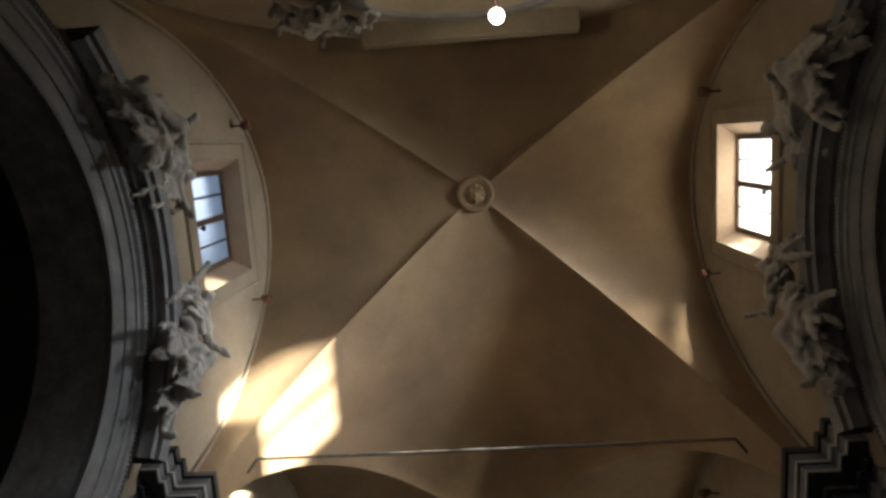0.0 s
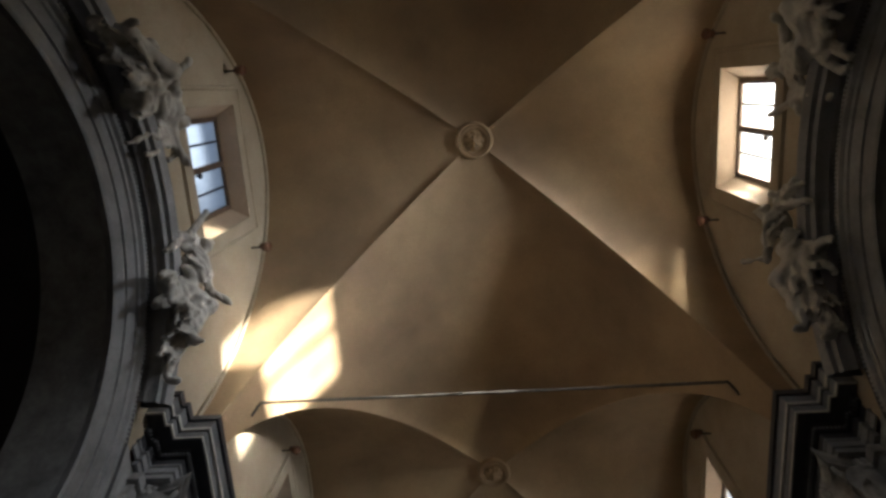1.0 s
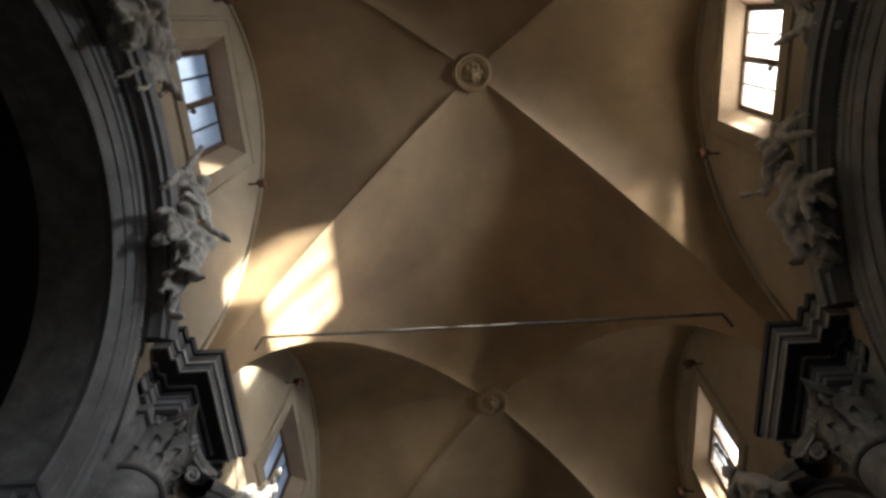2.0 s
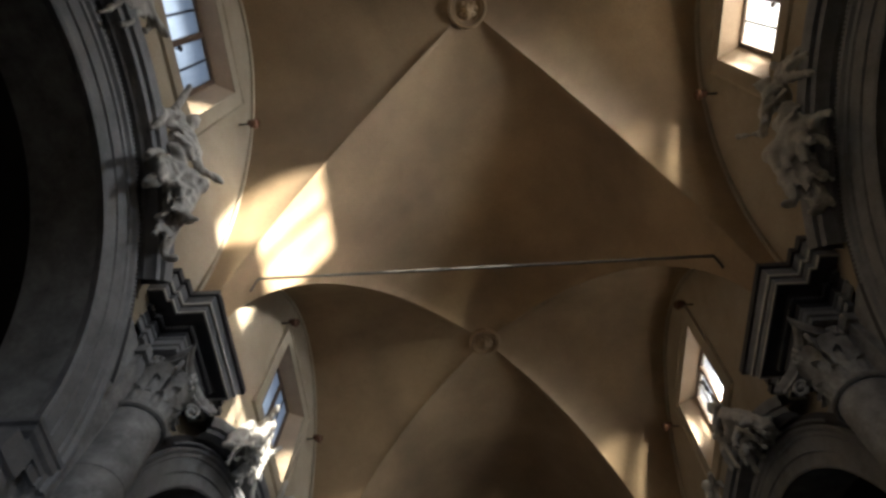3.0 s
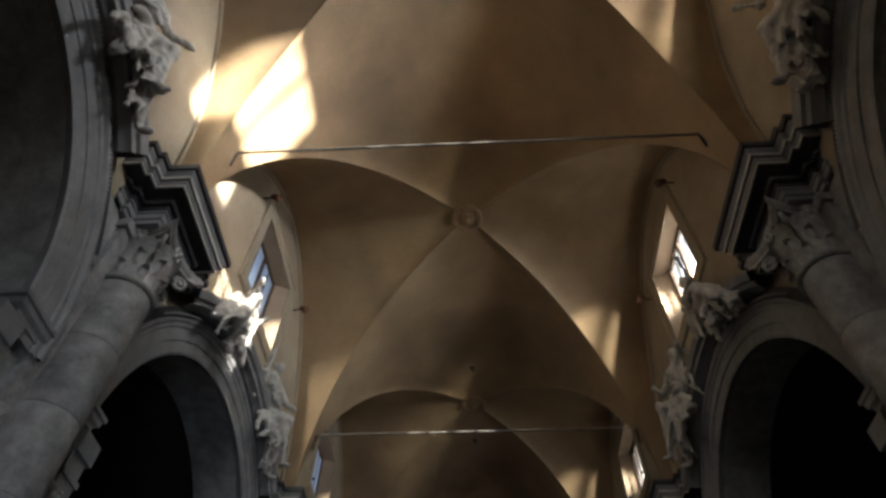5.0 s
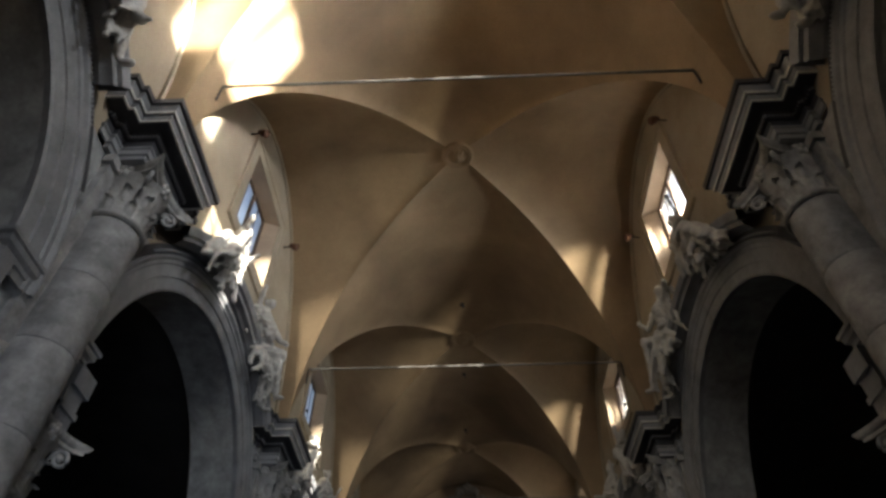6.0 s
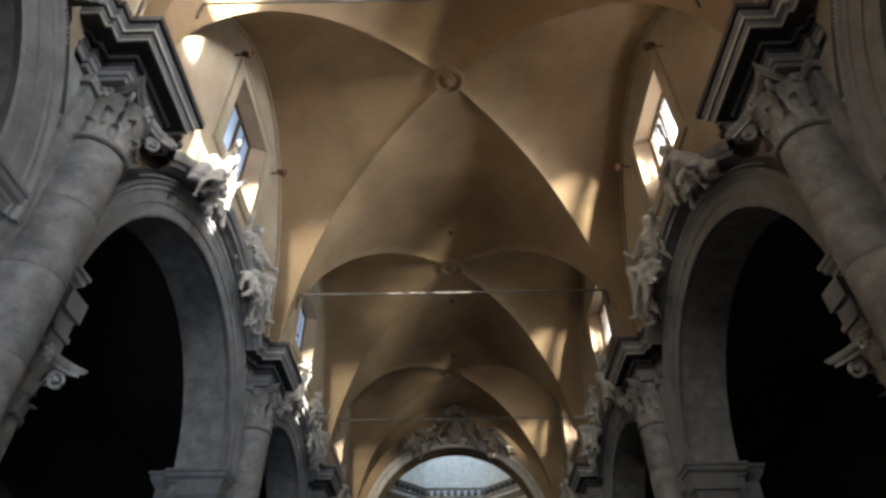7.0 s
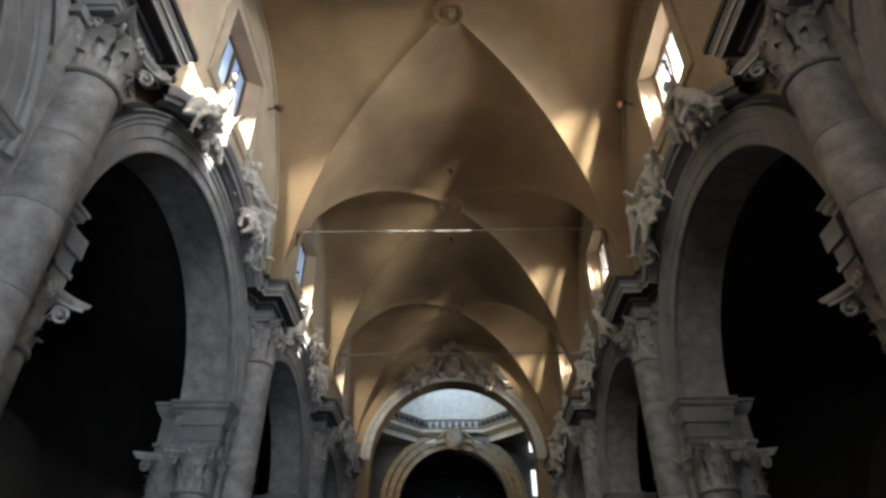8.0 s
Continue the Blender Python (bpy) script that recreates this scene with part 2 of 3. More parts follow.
def build_side_wall(s):
    """One side of the nave: lunettes with window openings over an arcade."""
    b, lun, soff, rev = Build(), Build(), Build(), Build()
    ys = set()
    for i, (c, y0, y1) in enumerate(BAYS):
        ac, ar = ARCHES[i]
        ys |= {ac + ar * math.sin(math.pi / 2 * k / 20) for k in range(-20, 21)}
        ys |= {y0 + (y1 - y0) * k / 24 for k in range(25)}
        ys |= {c - WIN_HALF, c + WIN_HALF, c - OUT_HALF, c + OUT_HALF}
    ys |= {BAYS[1][1], BAYS[0][2], FACADE - 0.5, CHANCEL + 0.6}
    ys = sorted(ys)
    for a, e in zip(ys, ys[1:]):
        if e - a < 1e-5:
            continue
        mid = (a + e) / 2
        bay = next((q for q in BAYS if q[1] <= mid <= q[2]), None)

        def low(y):
            if bay is None or abs(mid - OF_BAY[bay][0]) > OF_BAY[bay][1]:
                return 0.0
            return arch_top(y, *OF_BAY[bay]) or ARCH_Z

        def high(y):
            return (vault_g(y, bay) if bay else SPRING) + 0.15
        split = 9.3
        for x, half, lo, hi, build in ((WALL, WIN_HALF, WIN_LO, WIN_HI, lun), (BACK, OUT_HALF, OUT_LO, OUT_HI, b)):
            cut = bay is not None and abs(mid - bay[0]) < half
            if x == WALL:
                la, le = low(a), low(e)
                sa, se = max(split, la), max(split, le)
                if la < split or le < split:
                    b.quad((s * x, a, la), (s * x, e, le), (s * x, e, se), (s * x, a, sa))
                spans = [((sa, se), (lo, lo)), ((hi, hi), (high(a), high(e)))] if cut else [((sa, se), (high(a), high(e)))]
            else:
                spans = [((low(a), low(e)), (lo, lo)), ((hi, hi), (17.2, 17.2))] if cut else [((low(a), low(e)), (17.2, 17.2))]
            for (za, ze), (ta, te) in spans:
                build.quad((s * x, a, za), (s * x, e, ze), (s * x, e, te), (s * x, a, ta))
        if bay is not None and abs(mid - OF_BAY[bay][0]) < OF_BAY[bay][1]:
            soff.quad((s * WALL, a, low(a)), (s * WALL, e, low(e)), (s * BACK, e, low(e)), (s * BACK, a, low(a)))
    for c, y0, y1 in BAYS:
        ac, ar = OF_BAY[(c, y0, y1)]
        for q in (-1, 1):
            soff.quad((s * WALL, ac + q * ar, 0), (s * BACK, ac + q * ar, 0), (s * BACK, ac + q * ar, ARCH_Z), (s * WALL, ac + q * ar, ARCH_Z))
        near = [(s * WALL, c - WIN_HALF, WIN_LO), (s * WALL, c + WIN_HALF, WIN_LO), (s * WALL, c + WIN_HALF, WIN_HI), (s * WALL, c - WIN_HALF, WIN_HI)]
        for x, gh, lo, hi in ((GLASS_X, GLASS_HALF, GLASS_LO, GLASS_HI), (BACK, OUT_HALF, OUT_LO, OUT_HI)):
            far = [(s * x, c - gh, lo), (s * x, c + gh, lo), (s * x, c + gh, hi), (s * x, c - gh, hi)]
            rev.grid([near, far], True)
            near = far
    name = "wall_west" if s < 0 else "wall_east"
    root = tagged(put(name, b.mesh(name, MARBLE, weld=True)), "grey stone arcade wall with tall round arches", "wall", kind="structure")
    put("lunette_wall", lun.mesh("lunette_wall", WALLP, weld=True), root, "pale ochre plaster above the arches")
    put("arch_soffit", soff.mesh("arch_soffit", MARBLE, angle=30), root, "mottled grey stone")
    for bay in BAYS:
        cord = Build()
        c, y0, y1 = bay
        path = [c + (y0 - c if k < 0 else y1 - c) * abs(math.sin(math.pi / 2 * k / 24)) for k in range(-23, 24)]
        cord.tube([(s * (WALL - 0.035), y, vault_g(y, bay) - 0.03) for y in path], 0.045, 8)
        put("arch_cord", cord.mesh("arch_cord", WALLP, smooth=True), root, "thin plaster cord where wall meets vault")
    put("window_reveal", rev.mesh("window_reveal", REVEAL, weld=True), root, "tan plaster")


def build_shell():
    f = Build()
    f.box(-13, 13, -3.5, 60, -0.3, 0.0)
    tagged(put("floor", f.mesh("floor", FLOOR)), "worn marble church floor", "floor", kind="structure")
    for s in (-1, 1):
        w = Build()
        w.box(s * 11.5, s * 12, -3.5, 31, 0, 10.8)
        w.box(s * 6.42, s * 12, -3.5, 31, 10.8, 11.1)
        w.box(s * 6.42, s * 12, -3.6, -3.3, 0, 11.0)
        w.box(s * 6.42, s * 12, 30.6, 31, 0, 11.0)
        tagged(put("aisle_west" if s < 0 else "aisle_east", w.mesh("aisle", AISLE)), "plastered side aisle, its shade put into a near-black colour", "aisle", kind="structure")


def build_facade():
    """Entrance wall with a round window."""
    cx, cz, r0, r1 = 0.0, 12.45, 1.62, 1.15
    b = Build()
    n = 48
    ring = [(math.cos(2 * math.pi * k / n), math.sin(2 * math.pi * k / n)) for k in range(n)]

    def edge(c, s2):
        t = min((7.0 / abs(c)) if abs(c) > 1e-6 else 99, ((17.2 - cz) if s2 > 0 else cz) / max(abs(s2), 1e-6))
        return cx + c * t, cz + s2 * t
    def lift(pt):
        # the lower edge of the round-window panel stops over the door
        return pt if pt[1] > 4.6 else (pt[0], 4.6)
    for y in (FACADE, FACADE - 0.9):
        for x0, x1 in ((-7.0, -1.4), (1.4, 7.0)):
            b.quad((x0, y, 0), (x1, y, 0), (x1, y, 4.6), (x0, y, 4.6))
    b.box(-1.42, -1.4, FACADE - 0.9, FACADE, 0, 4.6)
    b.box(1.4, 1.42, FACADE - 0.9, FACADE, 0, 4.6)
    for y, r in ((FACADE, r0), (FACADE - 0.9, r1)):
        b.grid([[(cx + c * r, y, cz + q * r) for c, q in ring], [(lift(edge(c, q))[0], y, lift(edge(c, q))[1]) for c, q in ring]], True)
    root = tagged(put("wall_south", b.mesh("wall_south", WALLP, weld=True)), "plastered entrance wall with a round window", "wall", kind="structure")
    sp = Build()
    sp.grid([[(cx + c * r0, FACADE, cz + q * r0) for c, q in ring], [(cx + c * r1, FACADE - 0.9, cz + q * r1) for c, q in ring]], True)
    put("window_splay", sp.mesh("window_splay", WALLP, angle=40), root, "pale sunlit splay")
    fr = Build()
    for r, w in ((r0 + 0.12, 0.12),):
        fr.grid([[(cx + c * (r + o), FACADE - y, cz + q * (r + o)) for c, q in ring] for o, y in ((-w, 0), (-w, -0.08), (0, -0.12), (w, -0.08), (w, 0))], True)
    put("round_moulding", fr.mesh("round_moulding", MOULD, angle=40), root, "grey ring moulding")
    bars = Build()
    for k in (-0.55, 0, 0.55):
        h = math.sqrt(r1 * r1 - k * k)
        bars.box(cx + k - 0.02, cx + k + 0.02, FACADE - 0.9, FACADE - 0.86, cz - h, cz + h)
        bars.box(cx - h, cx + h, FACADE - 0.9, FACADE - 0.86, cz + k - 0.02, cz + k + 0.02)
    put("window_bars", bars.mesh("window_bars", IRON), root, "dark iron bars")
    pane = Build()
    pane.quad(*[(cx + c * (r1 + 0.01), FACADE - 0.84, cz + q * (r1 + 0.01)) for c, q in ring])
    put("round_pane", pane.mesh("round_pane", MILK), root, "milky sunlit glass")
    # ledge over the round window
    ledge = Build()
    for z0, z1, d in ((14.32, 14.4, 0.42), (14.4, 14.5, 0.36), (14.5, 14.62, 0.45)):
        ledge.box(-1.95 - d * 0.2, 2.1 + d * 0.2, FACADE, FACADE + d, z0, z1)
    tagged(put("stone_ledge", ledge.mesh("stone_ledge", WALLP)), "pale moulded ledge above the round window", "ledge", kind="structure")


build_vault()
for side in (-1, 1):
    build_side_wall(side)
build_shell()
build_facade()


def arch_wall(name, y, thick, c_z, r, half, top, mat, label):
    """A wall across the nave with a round arch in it."""
    n = 40
    b, so = Build(), Build()
    arc = [(-r, 0.0)] + [(-r * math.cos(math.pi * k / n), c_z + r * math.sin(math.pi * k / n)) for k in range(n + 1)] + [(r, 0.0)]
    for yy in (y, y + thick):
        for (xa, za), (xb, zb) in zip(arc, arc[1:]):
            if abs(xa - xb) > 1e-6:
                b.quad((xa, yy, za), (xb, yy, zb), (xb, yy, top), (xa, yy, top))
        for q in (-1, 1):
            b.quad((q * r, yy, 0), (q * half, yy, 0), (q * half, yy, top), (q * r, yy, top))
    so.grid([[(x, y, z) for x, z in arc], [(x, y + thick, z) for x, z in arc]])
    root = tagged(put(name, b.mesh(name, mat, weld=True)), label, "wall", kind="structure")
    put("arch_soffit", so.mesh("arch_soffit", mat, angle=40), root)
    return root


def archivolt(y, c_z, profile, mat, a0=0.0, a1=180.0, n=44):
    """A moulding round an arch that faces the camera: profile of (radius, distance in front of y)."""
    b = Build()
    b.grid([[(-r * math.cos(radians(a0 + (a1 - a0) * k / n)), y - d, c_z + r * math.sin(radians(a0 + (a1 - a0) * k / n))) for r, d in profile] for k in range(n + 1)])
    return b.mesh("archivolt", mat, angle=30)


tri = arch_wall("wall_triumphal", CHANCEL, 1.0, 10.5, 3.9, 7.0, 17.2, PLASTER, "plastered triumphal arch wall")
put("archivolt", archivolt(CHANCEL, 10.5, [(3.9, 0), (3.9, 0.1), (4.15, 0.1), (4.17, 0.15), (4.35, 0.18), (4.4, 0.0)], STUCCO), tri, "pale moulded archivolt")
apse = arch_wall("wall_chancel", 42.0, 0.8, 11.4, 3.5, 9.0, 16.4, DARK, "chancel arch wall, its shade put into a near-black colour")
put("archivolt", archivolt(42.0, 11.4, [(3.5, 0), (3.5, 0.2), (3.85, 0.2), (3.9, 0.3), (4.3, 0.33), (4.35, 0.42), (4.7, 0.45), (4.75, 0)], GILT), apse, "broad brown moulded archivolt")


def octagon(r, z, cy=36.2):
    return [(r * math.cos(math.pi / 8 + k * math.pi / 4), cy + r * math.sin(math.pi / 8 + k * math.pi / 4), z) for k in range(8)]


def build_crossing():
    b = Build()
    b.grid([octagon(r, z) for r, z in ((5.9, 15.2), (5.9, 15.6), (5.3, 15.75), (5.3, 15.95), (5.15, 16.0))], True)
    root = tagged(put("crossing_drum", b.mesh("crossing_drum", STUCCO, angle=20)), "pale octagonal drum of the crossing dome", "dome", kind="structure")
    d = Build()
    d.grid([octagon(r, z) for r, z in ((5.15, 16.0), (5.15, 16.45), (4.95, 16.5), (4.95, 16.62), (5.2, 16.7), (5.2, 19.6), (4.6, 20.2), (3.4, 21.6), (1.6, 22.5), (0.05, 22.8))], True)
    put("drum_wall", d.mesh("drum_wall", STUCCO, angle=20), root)
    # consoles of the drum's cornice
    o = octagon(5.12, 16.2)
    cons = Build()
    for k in range(8):
        p, q = Vector(o[k]), Vector(o[(k + 1) % 8])
        w = (q - p).normalized()
        inn = Vector((-w.y, w.x, 0))
        for j in range(9):
            m = p.lerp(q, (j + 0.5) / 9)
            pts = [m + w * a + inn * e + Vector((0, 0, z)) for a in (-0.12, 0.12) for e in (0, 0.22) for z in (-0.12, 0.14)]
            i = len(cons.v)
            cons.v += [tuple(x) for x in pts]
            cons.f += [tuple(i + t for t in f) for f in ((0, 1, 3, 2), (4, 6, 7, 5), (0, 4, 5, 1), (2, 3, 7, 6), (0, 2, 6, 4), (1, 5, 7, 3))]
    put("cornice_consoles", cons.mesh("cornice_consoles", DARK), root, "row of small dark consoles")
    # walls coloured near black so that the crossing stays dim
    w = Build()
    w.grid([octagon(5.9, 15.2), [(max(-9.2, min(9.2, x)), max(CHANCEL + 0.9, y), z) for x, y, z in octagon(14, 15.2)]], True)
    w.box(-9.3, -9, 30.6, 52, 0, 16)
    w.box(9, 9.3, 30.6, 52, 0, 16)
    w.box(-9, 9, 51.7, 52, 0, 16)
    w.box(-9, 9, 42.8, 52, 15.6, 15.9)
    tagged(put("crossing_walls", w.mesh("crossing_walls", DARK)), "walls closing the crossing and chancel, shade put into their colour", "wall", kind="structure")


build_crossing()
for sx, power, tint in ((-8.7, 16.0, (1.0, 0.80, 0.45)),):
    # added warm area lamp lights the chancel arch from the left; no window built
    lamp("transept_daylight", "AREA", look((sx, 37.2, 13.0), (-sx * 0.4, 41.8, 12.6)), power, tint, shape="RECTANGLE", size=0.9, size_y=3.4, spread=radians(70))
lamp("drum_window_light", "AREA", look((0, 32.2, 19.2), (0, 41, 19.2)), 30.0, (0.80, 0.92, 1.0), shape="RECTANGLE", size=4.0, size_y=1.6, spread=radians(80))


# ---------------------------------------------------------------- order of the arcade
STEPS = [(4.58, 0.57), (5.02, 0.80), (WALL, 1.0)]


def step_ring(o, z, s, yc):
    pts = []
    for i, (x, h) in enumerate(STEPS):
        if i:
            pts.append((x - o, STEPS[i - 1][1] + o))
        pts.append((x - o, h + o))
    pts.append((WALL + 0.35, STEPS[-1][1] + o))
    ring = [(s * x, yc - h, z) for x, h in pts[::-1]] + [(s * x, yc + h, z) for x, h in pts]
    return ring


def entablature(s, yc):
    root = thing("entablature", "dark stepped entablature block with pale mouldings on a column", "entablature", "entablature blocks")
    # frieze, cornice underside and top edge near black, two fillets pale
    for name, profile, mat, label in (
            ("architrave", [(9.27, -0.02), (9.27, 0.0), (9.36, 0.0), (9.37, 0.025), (9.48, 0.025), (9.50, 0.05), (9.53, 0.05)], MOULD, "grey moulded stone"),
            ("frieze", [(9.53, 0.01), (9.72, 0.01), (9.72, 0.05), (9.80, 0.065), (9.83, 0.10), (9.85, 0.24), (9.85, 0.255)], DARK, "near-black frieze and underside"),
            ("lower_fillet", [(9.85, 0.25), (9.835, 0.285), (9.875, 0.288)], STUCCO, "pale fillet"),
            ("cornice", [(9.875, 0.275), (9.90, 0.295), (9.97, 0.30), (9.985, 0.315)], MOULD, "grey moulded stone"),
            ("upper_fillet", [(9.985, 0.31), (9.98, 0.34), (10.03, 0.345)], STUCCO, "pale fillet"),
            ("cyma", [(10.03, 0.33), (10.06, 0.35), (10.14, 0.385)], MOULD, "grey moulded stone"),
            ("top_fillet", [(10.14, 0.38), (10.14, 0.42), (10.25, 0.425), (10.25, -0.3)], DARK, "dark top edge")):
        b = Build()
        b.grid([step_ring(o, z, s, yc) for z, o in profile])
        if name == "architrave":
            b.quad(*step_ring(-0.02, 9.27, s, yc))
        put(name, b.mesh(name, mat, angle=25), root, label)
    bd = Build()
    ring = [Vector(p) for p in step_ring(0.075, 9.76, s, yc)]
    for p, q in zip(ring, ring[1:]):
        n = int((q - p).length / 0.055)
        for k in range(n):
            c = p.lerp(q, (k + 0.5) / n)
            bd.blob(c, (0.02, 0.02, 0.024), n=6)
    tagged(put("bead_row", bd.mesh("bead_row", MOULD, smooth=True), root, "small carved beads"), kind="stuff")
    return root


def leaf_mesh():
    b = Build()
    rows = []
    for i in range(7):
        t = i / 6
        w = 0.10 * (1 - 0.25 * t) * (1.0 if t < 0.8 else 0.7) * (1 + 0.12 * math.sin(t * 18))
        out = 0.02 + 0.05 * t + 0.12 * max(0, t - 0.6) ** 1.5 * 3
        z = 0.36 * t - max(0, t - 0.78) * 0.55
        rows.append([(out - abs(j) * 0.03 + 0.025 * (1 if j == 0 else 0), w * j, z) for j in (-1, -0.5, 0, 0.5, 1)])
    b.grid(rows)
    b.grid([[(x - 0.05, y, z) for x, y, z in r[::-1]] for r in rows])
    return b.mesh("leaf", CAPITAL, smooth=True)


def volute_mesh():
    b = Build()
    pts, rad = [], []
    for i in range(26):
        t = i / 25
        a = -0.9 + t * 9.2
        r = 0.135 * (1 - 0.75 * t)
        pts.append((0.12 + r * math.sin(a), 0, r * math.cos(a)))
        rad.append(0.038 * (1 - 0.4 * t))
    b.tube(pts, rad, 8)
    b.blob((0.12, 0, 0), (0.05, 0.07, 0.05), n=8)
    b.tube([(-0.12, 0, -0.42), (-0.06, 0, -0.15), (0.02, 0, 0.06), (0.10, 0, 0.13)], [0.03, 0.035, 0.04, 0.04], 8)
    return b.mesh("volute", CAPITAL, smooth=True)


LEAF, VOLUTE = leaf_mesh(), volute_mesh()


def flower_mesh():
    b = Build()
    b.blob((0, 0, 0), (0.06, 0.06, 0.06), n=8)
    for k in range(6):
        a = k * math.pi / 3
        b.blob((-0.01, 0.09 * math.cos(a), 0.09 * math.sin(a)), (0.035, 0.06, 0.06), n=8)
    return b.mesh("flower", CAPITAL, smooth=True)


FLOWER = flower_mesh()


def capital(root, m, r, h):
    """Leafy capital on a shaft of radius r, as parts of root; m stands on the necking and faces +x."""
    k = r / 0.42
    size = Matrix.Diagonal((k, k, h / 0.95, 1))
    b = Build()
    n = 24
    b.grid([[(q * math.cos(2 * math.pi * j / n), q * math.sin(2 * math.pi * j / n), z) for j in range(n)] for q, z in
            ((0.44, -0.10), (0.475, -0.07), (0.475, -0.03), (0.43, 0.0), (0.41, 0.03), (0.41, 0.45), (0.45, 0.68), (0.52, 0.8))], True)
    cap = put("capital", b.mesh("capital", CAPITAL, angle=40), root, "leafy carved capital", m @ size)
    b = Build()

    def plate(o, z):
        out = []
        for q in range(4):
            a = q * math.pi / 2
            for t in range(8):
                y = -0.68 - o + (1.36 + 2 * o) * t / 8
                x = 0.66 + o - 0.2 * (1 - (y / 0.68) ** 2) if abs(y) < 0.68 else 0.66 + o
                out.append((x * math.cos(a) - y * math.sin(a), x * math.sin(a) + y * math.cos(a), z))
        return out
    rings = [plate(o, z) for o, z in ((-0.03, 0.80), (-0.03, 0.85), (0.0, 0.87), (0.03, 0.93), (0.03, 0.955))]
    b.grid(rings, True)
    b.quad(*rings[0])
    put("abacus", b.mesh("abacus", CAPITAL, angle=30), cap)
    for row, (z, cnt, off, sc) in enumerate(((0.0, 8, 0, 0.92), (0.25, 8, 0.5, 0.95))):
        for j in range(cnt):
            a = (j + off) * 2 * math.pi / cnt
            put("leaf", LEAF, cap, "", Matrix.Rotation(a, 4, "Z") @ pose(0.40, 0, z) @ Matrix.Scale(sc, 4))
    for j in range(4):
        put("volute", VOLUTE, cap, "", Matrix.Rotation(math.pi / 4 + j * math.pi / 2, 4, "Z") @ pose(0.50, 0, 0.66))
        put("flower", FLOWER, cap, "", Matrix.Rotation(j * math.pi / 2, 4, "Z") @ pose(0.50, 0, 0.86))


def drum_mesh(r, h):
    b = Build()
    n = 28
    b.grid([[(q * math.cos(2 * math.pi * j / n), q * math.sin(2 * math.pi * j / n), z) for j in range(n)] for q, z in
            ((r - 0.02, 0.0), (r - 0.004, 0.006), (r, 0.02), (r, h / 2), (r, h - 0.02), (r - 0.004, h - 0.006), (r - 0.02, h))], True)
    return b.mesh("drum", STONE, angle=50)


DRUM, DRUM_SMALL = drum_mesh(0.385, 1.05), drum_mesh(0.36, 0.9)
NECK = 8.33


def column(s, yc):
    root = thing("engaged_column", "grey travertine engaged column with a leafy carved capital", "column", "nave columns")
    x = s * 4.88
    z = NECK - 0.1
    while z > 0.5:
        z -= 1.05
        put("drum", DRUM, root, "", pose(x, yc, z, 0, 0, random.uniform(0, 360)))
    b = Build()
    n = 28
    b.grid([[(x + q * math.cos(2 * math.pi * j / n), yc + q * math.sin(2 * math.pi * j / n), zz) for j in range(n)] for q, zz in
            ((0.62, -0.02), (0.62, 0.12), (0.56, 0.2), (0.5, 0.24), (0.54, 0.3), (0.5, 0.36), (0.43, 0.4), (0.40, 0.5))], True)
    put("base", b.mesh("base", STONE, angle=40), root)
    capital(root, pose(x, yc, NECK, 0, 0, 180 if s > 0 else 0), 0.385, 0.97)
    p = Build()
    p.box(s * 4.99, s * (WALL + 0.1), yc - 0.62, yc + 0.62, 0, 9.26)
    p.box(s * 4.93, s * (WALL + 0.1), yc - 0.68, yc + 0.68, 9.1, 9.265)
    put("pilaster_strip", p.mesh("pilaster_strip", STONE), root, "flat stone strip behind the shaft")


def arch_trim(s, bay):
    """Archivolt, bead row and cornice hood of one arcade arch."""
    c, ar = OF_BAY[bay]
    dr = ar - 3.2
    root = thing("arch_moulding", "grey moulded archivolt with a projecting hood and beads", "arch moulding", "arcade arches")

    def sweep(name, profile, mat, a0, a1, label, n=56):
        b = Build()
        rows = []
        for k in range(n + 1):
            a = radians(a0 + (a1 - a0) * k / n)
            rows.append([(s * x, c - (r + dr) * math.cos(a), ARCH_Z + (r + dr) * math.sin(a)) for r, x in profile])
        b.grid(rows)
        put(name, b.mesh(name, mat, angle=25), root, label)
    sweep("archivolt", [(3.2, 5.15), (3.18, 5.04), (3.22, 5.02), (3.42, 5.015), (3.43, 4.99), (3.64, 4.985), (3.66, 4.96), (3.72, 4.955), (3.76, 4.91), (3.80, 4.90), (3.82, 5.12)], MOULD, 0, 180, "banded grey stone")
    sweep("frieze_band", [(3.80, 5.0), (3.83, 4.99), (3.98, 4.97), (3.99, 4.97)], DARK, 25, 155, "dark band")
    sweep("hood", [(3.96, 5.05), (3.98, 4.9), (4.02, 4.84), (4.04, 4.74), (4.12, 4.72), (4.14, 4.66), (4.24, 4.63), (4.27, 4.62), (4.30, 4.62), (4.30, 5.12)], MOULD, 47, 133, "grey projecting hood")
    bd = Build()
    n = 110
    for k in range(n):
        a = radians(38 + 104 * (k + 0.5) / n)
        bd.blob((s * 4.94, c - (3.87 + dr) * math.cos(a), ARCH_Z + (3.87 + dr) * math.sin(a)), (0.032, 0.026, 0.026), n=6)
    tagged(put("bead_row", bd.mesh("bead_row", MOULD, smooth=True), root, "small carved beads"), kind="stuff")


